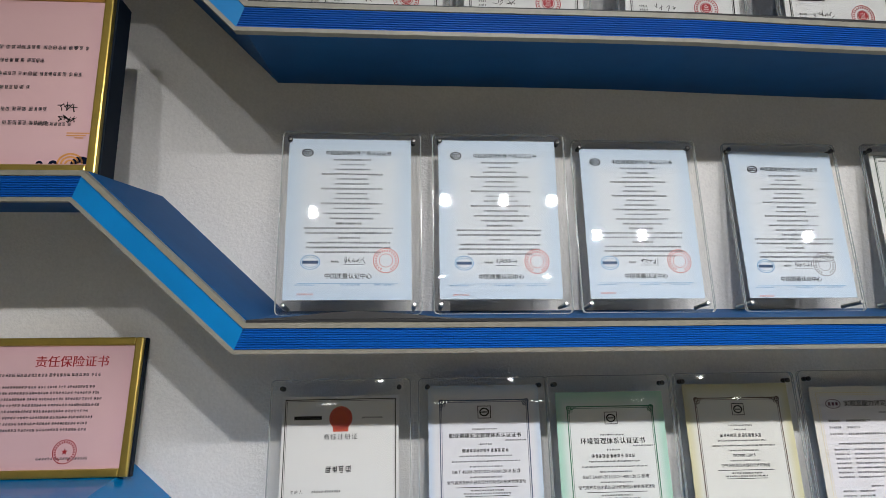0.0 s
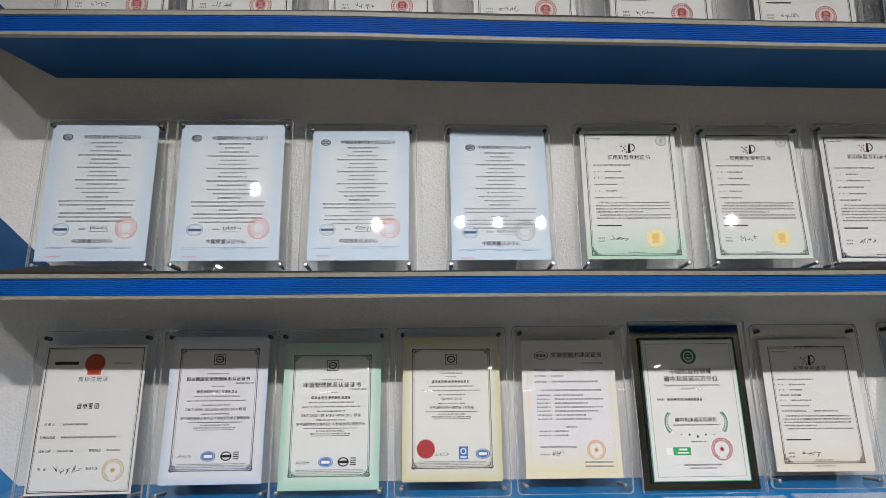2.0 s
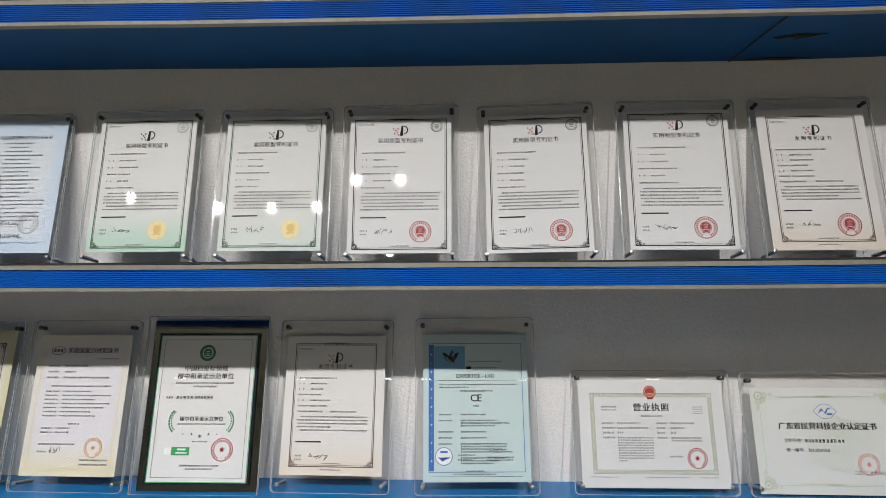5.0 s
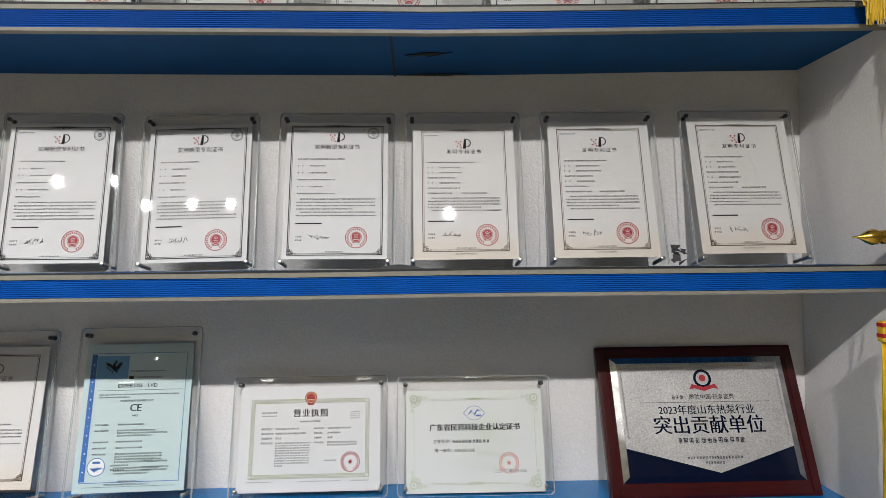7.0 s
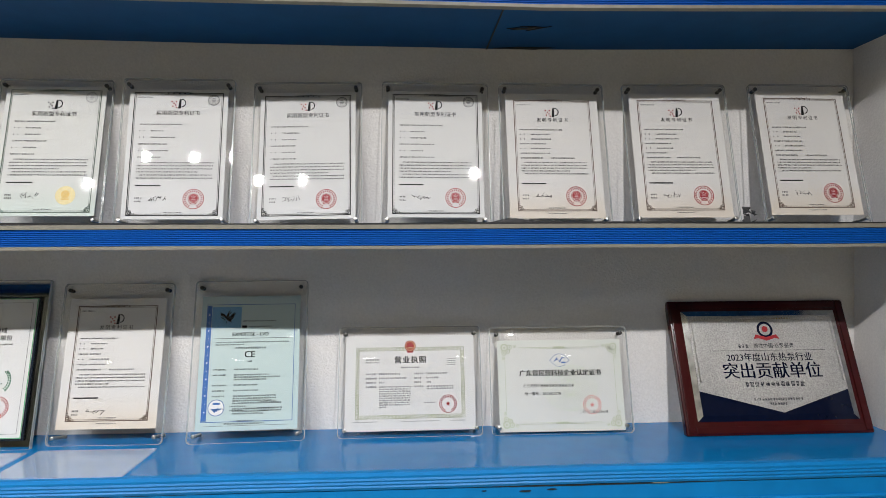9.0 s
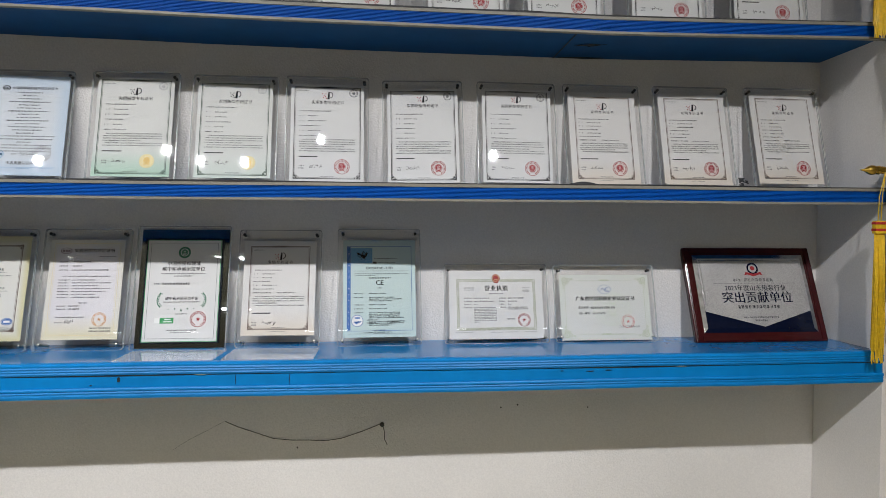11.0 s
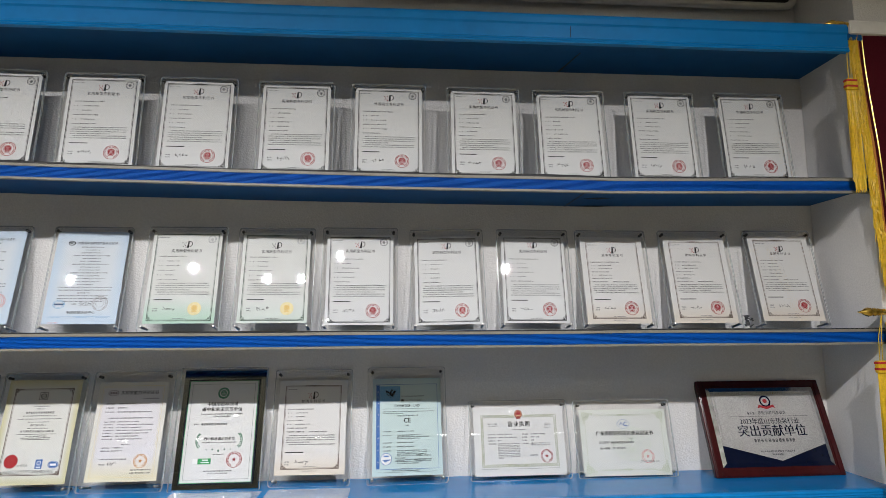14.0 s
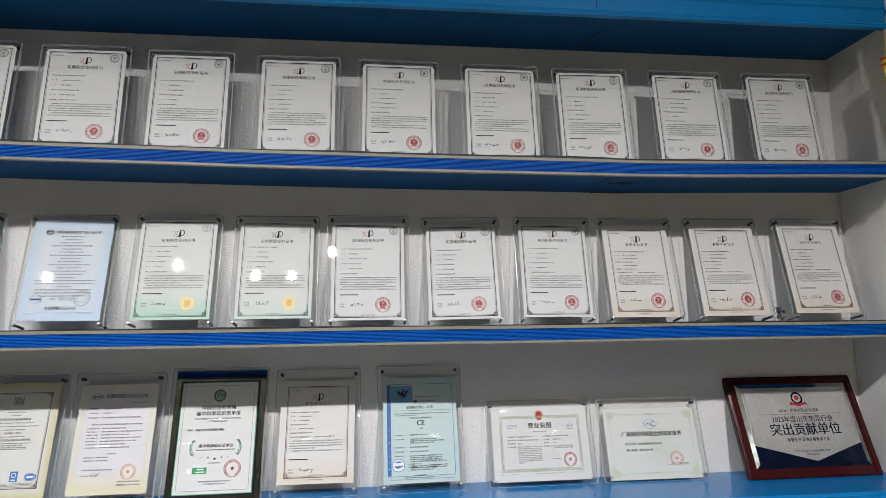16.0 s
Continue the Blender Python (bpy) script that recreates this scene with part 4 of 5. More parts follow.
def design_licence(sheet, w, h, rng):
    bm = bmesh.new()
    bw, bh = w - 0.044, h - 0.050
    outline(bm, bw, bh, 0.0007)
    outline(bm, bw - 0.013, bh - 0.013, 0.0007)
    for k in range(int((bw - 0.006) / 0.0058)):
        for s in (-1, 1):
            ring(bm, -bw / 2 + 0.006 + k * 0.0058, s * (bh / 2 - 0.0032), 0.0016, 0.0024, 8)
    for k in range(int((bh - 0.012) / 0.0058)):
        for s in (-1, 1):
            ring(bm, s * (bw / 2 - 0.0032), -bh / 2 + 0.009 + k * 0.0058, 0.0016, 0.0024, 8)
    printed("border", bm, OLIVEINK, sheet, "woven olive-grey border")
    bm = bmesh.new()
    disc(bm, 0, h / 2 - 0.022, 0.0118, 28)
    rect(bm, 0, h / 2 - 0.034, 0.012, 0.004)
    printed("emblem", bm, REDINK, sheet, "round red emblem", 0.0002)
    bm = bmesh.new()
    ring(bm, 0, h / 2 - 0.022, 0.0086, 0.0098, 24)
    rect(bm, 0, h / 2 - 0.026, 0.010, 0.002)
    printed("emblem_relief", bm, YELLOWINK, sheet, "", 0.0003)
    printed("heading", write(bmesh.new(), "营业执照", 0.0165, 0.0, h / 2 - 0.052, 1.12, 0.0006), INK, sheet, "bold black heading")
    bm = bmesh.new()
    words(bm, -0.020, 0.020, h / 2 - 0.067, 0.0035, rng)
    words(bm, -0.094, -0.066, h / 2 - 0.050, 0.0035, rng)
    words(bm, -0.094, -0.066, h / 2 - 0.056, 0.0024, rng)
    for k in range(4):
        words(bm, 0.078, 0.097, h / 2 - 0.050 - 0.004 * k, 0.0020, rng)
    for k in range(4):
        words(bm, -0.094, -0.072, h / 2 - 0.080 - 0.0088 * k, 0.0042, rng)
        words(bm, 0.008, 0.026, h / 2 - 0.080 - 0.0088 * k, 0.0042, rng)
        if k < 3:
            words(bm, -0.066, (-0.020, -0.008, -0.056)[k], h / 2 - 0.080 - 0.0088 * k, 0.0038, rng)
            words(bm, 0.034, (0.078, 0.062, 0.044)[k], h / 2 - 0.080 - 0.0088 * k, 0.0038, rng)
    for k in range(2):
        words(bm, 0.034, 0.092, h / 2 - 0.1064 - 0.005 * k, 0.0034, rng)
    for k in range(10):
        words(bm, -0.066, 0.0 if k < 9 else -0.05, h / 2 - 0.1066 - 0.0046 * k, 0.0028, rng)
    words(bm, 0.028, 0.052, -h / 2 + 0.056, 0.0034, rng)
    for x0, x1 in ((-0.12, -0.07), (-0.02, 0.06), (0.08, 0.115)):
        words(bm, x0, x1, -h / 2 + 0.019, 0.0018, rng)
    tagged(printed("small_print", bm, surface("light_text_ink", (0.17, 0.17, 0.18), 0.6, grain=0.25, scale=300), sheet, "small grey printed lines"), kind="stuff")
    round_seal(sheet, 0.079, -h / 2 + 0.053, 0.0185, REDINK, "star", label="round red seal with a star")


def design_enterprise(sheet, w, h, rng):
    bm = bmesh.new()
    for s in (-1, 1):
        rect(bm, 0, s * (h / 2 - 0.0155), w - 0.09, 0.0007)
        rect(bm, 0, s * (h / 2 - 0.018), w - 0.10, 0.0005)
        rect(bm, s * (w / 2 - 0.0155), 0, 0.0007, h - 0.085)
        crest(bm, 0, s * (h / 2 - 0.0165), 0.026)
        for t in (-1, 1):
            corner(bm, s * (w / 2 - 0.011), t * (h / 2 - 0.011), -s, -t, 0.028)
    printed("border", bm, surface("pale_olive_ink", (0.50, 0.55, 0.40), 0.55, grain=0.2, scale=200), sheet, "pale green scroll border")
    bm = bmesh.new()
    for k in range(24):
        a = 2 * math.pi * k / 24
        ring(bm, 0.020 + 0.026 * math.cos(a), -0.006 + 0.016 * math.sin(a), 0.0318, 0.0321, 26)
    printed("guilloche", bm, surface("pale_green_ink", (0.66, 0.73, 0.58), 0.55, grain=0.05), sheet, "faint green rosette background")
    bm = bmesh.new()
    z = h / 2 - 0.043
    pts = [(0, 0.0140), (0.010, 0.0115), (0.022, 0.0), (0.010, -0.0115), (0, -0.0140), (-0.010, -0.0115), (-0.022, 0.0), (-0.010, 0.0115)]
    for (xa, za), (xb, zb) in zip(pts, pts[1:] + pts[:1]):
        poly(bm, [(xa, z + za), (xb, z + zb), (xb * 0.95, z + zb * 0.95), (xa * 0.95, z + za * 0.95)])
    poly(bm, [(-0.014, z - 0.005), (-0.006, z + 0.006), (-0.001, z - 0.002), (0.006, z + 0.007), (0.014, z + 0.004), (0.006, z + 0.004), (0.001, z - 0.005), (-0.005, z + 0.002)])
    rect(bm, 0.008, z - 0.005, 0.010, 0.003)
    printed("logo", bm, BLUEINK, sheet, "blue diamond-shaped logo", 0.0001)
    printed("heading", write(bmesh.new(), "广东省民营科技企业认定证书", 0.0138, 0.0, z - 0.0275, 0.98, 0.0011), INK, sheet, "bold black heading", 0.0001)
    bm = write(bmesh.new(), "企业名称：", 0.0078, -0.062, z - 0.053, 1.0)
    write(bm, "统一编号：2012020078", 0.0078, -0.040, z - 0.070, 1.0)
    write(bm, "二〇一二年九月七日", 0.0070, 0.068, -h / 2 + 0.038, 0.95)
    words(bm, -0.044, 0.030, z - 0.053, 0.0070, rng, 0.2)
    tagged(printed("small_print", bm, INK, sheet, "black printed lines", 0.0001), kind="stuff")
    round_seal(sheet, 0.065, -h / 2 + 0.053, 0.0195, PINKINK, "star", label="round pale red seal with a star")


def design_pledge(sheet, w, h, rng):
    bm = bmesh.new()
    outline(bm, w - 0.002, h - 0.002, 0.0014)
    printed("border", bm, LIMEINK, sheet, "bright green outer line")
    bm = bmesh.new()
    outline(bm, w - 0.018, h - 0.018, 0.0006)
    printed("inner_border", bm, GREYINK, sheet)
    z = h / 2 - 0.034
    bm = bmesh.new()
    ring(bm, 0, z, 0.0105, 0.0155, 32)
    disc(bm, 0, z, 0.0085, 24)
    printed("emblem", bm, GREENINK, sheet, "dark green round emblem")
    bm = bmesh.new()
    rect(bm, 0, z - 0.002, 0.010, 0.0014)
    rect(bm, 0, z + 0.003, 0.006, 0.0014)
    rect(bm, 0, z - 0.005, 0.008, 0.0010)
    printed("emblem_relief", bm, WHITEINK, sheet, "", 0.0001)
    bm = write(bmesh.new(), "中国招投标领域", 0.0118, 0, z - 0.030, 1.05, 0.0004)
    write(bm, "碳中和承诺示范单位", 0.0118, 0, z - 0.0445, 1.05, 0.0004)
    printed("heading", bm, INK, sheet, "bold black heading")
    bm = bmesh.new()
    write(bm, "Demonstration unit of carbon neutrality commitment", 0.0058, 0, z - 0.0560, 0.9)
    write(bm, "in China's bidding field", 0.0058, 0, z - 0.0625, 0.9)
    printed("subheading", bm, INK, sheet)
    bm = bmesh.new()
    write(bm, "碳中和承诺示范单位", 0.0090, 0, -0.022, 1.05, 0.0003)
    words(bm, -0.072, -0.058, z - 0.083, 0.0048, rng)
    words(bm, -0.052, 0.018, z - 0.083, 0.0068, rng, 0.2)
    words(bm, -0.046, 0.046, -0.031, 0.0028, rng)
    words(bm, -0.014, 0.014, -0.062, 0.0030, rng)
    words(bm, -0.034, 0.040, -h / 2 + 0.030, 0.0034, rng)
    words(bm, -0.022, 0.030, -h / 2 + 0.024, 0.0030, rng)
    tagged(printed("small_print", bm, INK, sheet, "small dark printed lines"), kind="stuff")
    bm = bmesh.new()
    for s in (-1, 1):
        for k in range(9):
            a = radians(-60 + 15 * k)
            disc(bm, s * (0.047 + 0.014 * math.cos(a)), -0.026 + 0.020 * math.sin(a), 0.0024, 7, 0.7)
            disc(bm, s * (0.043 + 0.014 * math.cos(a)), -0.025 + 0.018 * math.sin(a), 0.0018, 7, 0.7)
    for k, x in enumerate((-0.032, -0.016, 0.0, 0.016, 0.032)):
        star(bm, x, -0.049 - (0.0035 if k == 2 else 0), (0.0018, 0.003, 0.0042, 0.003, 0.0018)[k])
    printed("laurel", bm, GREENINK, sheet, "small green laurel branches and stars")
    bm = bmesh.new()
    rect(bm, -0.034, -0.079, 0.034, 0.0145)
    printed("green_label", bm, LIMEINK, sheet, "green label panel")
    bm = bmesh.new()
    rect(bm, -0.058, -0.079, 0.013, 0.0125)
    rect(bm, -0.032, -0.076, 0.016, 0.0032)
    rect(bm, -0.032, -0.082, 0.022, 0.0022)
    printed("label_print", bm, WHITEINK, sheet, "", 0.0001)
    round_seal(sheet, 0.044, -0.076, 0.0205, REDINK, "star", label="round red seal with a star")


# ---- certificates in clear stands ----
def rounded(w, h, r, seg=4):
    pts = []
    for cx, cz, a0 in ((w / 2 - r, r, -90), (w / 2 - r, h - r, 0), (-w / 2 + r, h - r, 90), (-w / 2 + r, r, 180)):
        for k in range(seg + 1):
            a = radians(a0 + 90 * k / seg)
            pts.append((cx + r * math.cos(a), cz + r * math.sin(a)))
    return pts


SHARED = {}
STAND = 0.958


def sheet_mesh(kind, w, h, t, r, material):
    """A rounded clear sheet ("panel") or the band round its edge ("rim"), standing on z = 0."""
    key = (kind, w, h, t, material.name)
    if key in SHARED:
        return SHARED[key]
    bm = bmesh.new()
    a = rounded(w, h, r)
    if kind == "panel":
        f = [bm.verts.new((x, 0, z)) for x, z in a]
        b = [bm.verts.new((x, t, z)) for x, z in a]
        bm.faces.new(f)
    else:
        e = 0.0009
        f = [bm.verts.new((x, 0.0002, z)) for x, z in a]
        b = [bm.verts.new((x, t - 0.0002, z)) for x, z in a]
        c = [(x + math.copysign(min(e, abs(x)), x), z + (e if z > h / 2 else -e * 0.5)) for x, z in a]
        g = [bm.verts.new((x, 0.0002, z)) for x, z in c]
        d = [bm.verts.new((x, t - 0.0002, z)) for x, z in c]
        n = len(a)
        for k in range(n):
            q = (k + 1) % n
            bm.faces.new((f[k], f[q], g[q], g[k]))
            bm.faces.new((g[k], g[q], d[q], d[k]))
            bm.faces.new((d[k], d[q], b[q], b[k]))
    if kind == "panel":
        n = len(a)
        for k in range(n):
            q = (k + 1) % n
            bm.faces.new((f[k], f[q], b[q], b[k]))
    SHARED[key] = finish(bm, kind, material)
    return SHARED[key]


def shared(key, make, material, smooth=False):
    if key not in SHARED:
        SHARED[key] = finish(make(), key, material, smooth)
    return SHARED[key]


def paper_mesh(w, h, material):
    return shared(f"paper {w:.3f} {h:.3f} {material.name}", lambda: box(bmesh.new(), -w / 2, w / 2, 0, 0.0006, -h / 2, h / 2), material)


def stand(x, y, z, lean, label, design, paper, size=(0.200, 0.278), yaw=0.0, roll=0.0, pw=0.226, ph=0.317, lift=0.022, slide=0.0, seed=0, bolts=True, **more):
    """A printed certificate between two clear sheets, held by four bolts; two long ones prop it up."""
    rng = random.Random(seed)
    t = thing("certificate_stand", label, "certificate", pose(x, y, z + 0.0012, -lean, roll, yaw) @ Matrix.Scale(STAND, 4), "framed certificates")
    for name, at in (("front_panel", 0.0), ("back_panel", 0.0050)):
        p = part(name, sheet_mesh("panel", pw, ph, 0.0026, 0.008, ACRYLIC), ACRYLIC, t, "clear acrylic sheet")
        p.location.y = at
        p.visible_shadow = False
        part("rim", sheet_mesh("rim", pw, ph, 0.0026, 0.008, RIM), RIM, p)
    w, h = size
    s = part("sheet", paper_mesh(w, h, paper), paper, t, "printed certificate sheet")
    s.location = (slide, 0.0036, lift + h / 2)
    design(s, w, h, rng, **more)
    if bolts:
        bx = w / 2 + 0.001
        cap = shared("bolt", lambda: lathe(bmesh.new(), [(0.0030, -0.0045), (0.0042, -0.0040), (0.0042, 0.0), (0.0030, 0.0), (0.0030, 0.0085), (0.0042, 0.0085), (0.0042, 0.0125)], 12, pose(0, 0, 0, -90)), DARKBOLT, True)
        rod = shared("leg", lambda: lathe(bmesh.new(), [(0.0030, -0.0045), (0.0042, -0.0040), (0.0042, 0.0), (0.0036, 0.0), (0.0036, 0.044), (0.0030, 0.046)], 12, pose(0, 0, 0, -90)), STEEL, True)
        for sx in (-1, 1):
            b = part("bolt", cap, DARKBOLT, t, "dark metal bolt")
            b.location = (sx * bx, 0, ph - 0.014)
            g = part("leg", rod, STEEL, t, "steel standoff leg")
            g.location = (sx * bx, 0, 0.0145)
    return t


MID_LEAN = (11.0, 10.0, 12.4, 12.2, 11.0, 12.0, 10.0, 11.5, 11.0, 12.5, 13.0, 13.0)
UP_LEAN, LOW_LEAN = 7.5, 13.0
UP_Y = -0.062

MID_BACK = (-0.032, -0.026, -0.015, -0.006, -0.005, -0.003, 0.002, 0.004, 0.002, -0.012, -0.022, -0.030)
for k, (x, shift, grey) in enumerate(((0.106, 0.0, False), (0.350, 0.003, False), (0.592, 0.0, False), (0.866, 0.010, True))):
    stand(x, MID_BACK[k], MID, MID_LEAN[k], "pale blue product safety certificate in a clear acrylic stand", design_safety, P_BLUE, seed=10 + k, shift=shift, grey=grey, across=0.79 if grey else 1.0,
          yaw=(1.0, 0.0, -0.6, 0.8)[k], size=((0.209, 0.282), (0.207, 0.282), (0.200, 0.278), (0.200, 0.278))[k], slide=(-0.003, -0.003, 0.0, 0.0)[k], pw=(0.236, 0.232, 0.230, 0.220)[k], lift=0.024)
GREENS = "green-footed patent certificate with golden seal in an acrylic stand"
for k, (x, paper) in enumerate(((1.127, P_GREEN), (1.378, P_GREENPALE))):
    stand(x, MID_BACK[4 + k], MID, MID_LEAN[4 + k], GREENS, design_patent, paper, seed=20 + k, gold=True, drop=0.008, lift=0.024, yaw=(-0.8, 0.6)[k])
for k, x in enumerate((1.618, 1.874, 2.1285)):
    stand(x, MID_BACK[6 + k], MID, MID_LEAN[6 + k], "white utility patent certificate with red seal in a clear acrylic stand", design_patent, P_WHITE, seed=30 + k,
          yaw=(0.5, -1.0, 0.4)[k], roll=(0.0, -0.9, 0.3)[k], lift=(0.017, 0.017, 0.020)[k])
for k, x in enumerate((2.369, 2.624, 2.889)):
    stand(x, MID_BACK[9 + k], MID, MID_LEAN[9 + k], "cream-footed invention patent certificate with red seal in an acrylic stand", design_patent, P_CREAM, seed=40 + k,
          title="发明专利证书", stamp=False, inset=0.016, brown=True, yaw=(0.6, -0.4, 0.9)[k], lift=(0.017, 0.018, 0.023)[k])

TOPS = (0.155, 0.380, 0.640, 0.908, 1.163, 1.436, 1.698, 1.975, 2.232, 2.509, 2.791)
for k, x in enumerate(TOPS):
    title = "外观设计专利证书" if k == 6 else "实用新型专利证书"
    stand(x, UP_Y, up_at(x), UP_LEAN, "white patent certificate with red seal in a clear acrylic stand", design_patent, P_WHITE, seed=60 + k, title=title,
          yaw=(0.3, -0.5, 0.6, 1.4, 0.4, -0.3, 0.0, 0.5, -0.6, 0.2, -0.8)[k], roll=(0, 0, 0, -0.6, 0, 0, 0.2, 0, -0.5, 0, 0)[k], pw=0.222, ph=0.316, lift=0.026)

stand(0.090, -0.03, LOW, LOW_LEAN, "trademark registration certificate with orange emblem in an acrylic stand", design_trademark, P_WHITE, (0.196, 0.280), seed=1, lift=0.018, yaw=1.5, pw=0.236, ph=0.326)
stand(0.325, -0.03, LOW, LOW_LEAN, "lilac-blue management certificate in a clear acrylic stand", design_system, P_LILAC, (0.194, 0.280), seed=2, lift=0.033, ink=surface("slate_blue_ink", (0.045, 0.075, 0.15), 0.55, grain=0.2, scale=200), title="职业健康安全管理体系认证证书", standard="GB/T 45001-2020/ISO 45001:2018 标准", scope="空气源热泵热水器的设计和制造及相关管理活动", yaw=0.8, ph=0.326)
stand(0.540, -0.024, LOW, LOW_LEAN, "mint-edged environmental management certificate in a clear acrylic stand", design_system, P_MINT, (0.194, 0.280), seed=3, lift=0.018, ink=GREENINK, title="环境管理体系认证证书", standard="GB/T 24001-2016/ISO 14001:2015 标准", scope="空气源热泵热水器的设计和制造及相关管理活动", yaw=0.4, ph=0.326)
stand(0.769, -0.014, LOW, LOW_LEAN, "yellow-edged certificate with serrated red seal in an acrylic stand", design_system, P_YELLOW, (0.197, 0.280), seed=4, lift=0.027, ink=BROWNINK, title="", standard="ISO9001:2015", scope="空气源热泵热水器的设计和制造", red_seal=True, ph=0.326)
stand(1.000, -0.008, LOW, LOW_LEAN, "laboratory certificate with golden foot in a clear acrylic stand", design_lab, P_GOLDFOOT, (0.192, 0.270), seed=5, lift=0.028, yaw=-0.4, ph=0.327)
stand(1.489, 0.003, LOW, LOW_LEAN, "cream invention patent certificate in a square-cornered acrylic stand", design_patent, P_CREAM, (0.198, 0.264), seed=7, lift=0.031, title="发明专利证书", stamp=False, inset=0.016, brown=True, seal=False, yaw=-1.0, ph=0.326)
stand(1.757, 0.002, LOW, LOW_LEAN, "teal electrical safety certificate with blue stripe in an acrylic stand", design_expertise, P_TEAL, (0.203, 0.275), seed=8, lift=0.023, yaw=2.5, pw=0.232, ph=0.33)
stand(2.076, 0.014, LOW, LOW_LEAN, "landscape business licence with olive border in an acrylic stand", design_licence, P_WHITE, (0.273, 0.196), seed=9, lift=0.012, pw=0.300, ph=0.226, yaw=0.5)
stand(2.383, 0.012, LOW, LOW_LEAN, "landscape pale green enterprise certificate in an acrylic stand", design_enterprise, P_PALEGREEN, (0.268, 0.190), seed=11, lift=0.005, pw=0.300, ph=0.222, yaw=-0.3)


# ---- the glass-framed pledge certificate ----
def crystal_frame(x, y, z, lean):
    t = thing("crystal_certificate", "green-lined pledge certificate in a dark mirrored glass frame", "certificate", pose(x, y, z + 0.001, -lean, 0, 0.5), "framed certificates")
    w, h = 0.235, 0.322
    p = part("glass_plate", sheet_mesh("panel", w, h, 0.008, 0.003, ACRYLIC), ACRYLIC, t, "thick clear glass plate")
    p.visible_shadow = False
    part("rim", sheet_mesh("rim", w, h, 0.008, 0.003, RIM), RIM, p)
    part("backing", box(bmesh.new(), -0.112, 0.112, 0.0155, 0.019, 0.004, 0.316), MIRROREDGE, t, "dark mirrored backing")
    bm = bmesh.new()
    outline(bm, 0.1925, 0.2725, 0.003, 0, 0.153)
    r = bmesh.ops.extrude_face_region(bm, geom=bm.faces[:])
    bmesh.ops.translate(bm, verts=[v for v in r["geom"] if isinstance(v, bmesh.types.BMVert)], vec=(0, 0.004, 0))
    bmesh.ops.translate(bm, verts=bm.verts, vec=(0, 0.0105, 0))
    part("inner_slip", bm, FRAMEBLACK, t, "narrow black inner slip")
    s = part("sheet", paper_mesh(0.188, 0.268, P_WHITE), P_WHITE, t, "white printed certificate sheet")
    s.location = (0, 0.0098, 0.153)
    design_pledge(s, 0.188, 0.268, random.Random(6))


crystal_frame(1.244, -0.012, LOW, LOW_LEAN)


def foot_plate(x, y0, y1, w0, w1, label):
    bm = bmesh.new()
    pts = [(x - w1 / 2, y1), (x + w1 / 2, y1), (x + w0 / 2, y0), (x - w0 / 2, y0)]
    a = [bm.verts.new((px, py, LOW + 0.0015)) for px, py in pts]
    b = [bm.verts.new((px, py, LOW + 0.0045)) for px, py in pts]
    bm.faces.new(a)
    bm.faces.new(b)
    for k in range(4):
        bm.faces.new((a[k], a[(k + 1) % 4], b[(k + 1) % 4], b[k]))
    ob = new("foot_plate", finish(bm, "foot_plate", BASEPLATE))
    ob.visible_shadow = False
    return tagged(ob, label, "acrylic plate")


foot_plate(1.262, -0.160, -0.038, 0.222, 0.226, "clear glass foot plate lying flat before the pledge certificate")
foot_plate(1.498, -0.160, -0.030, 0.212, 0.212, "clear acrylic foot plate lying flat on the blue shelf")


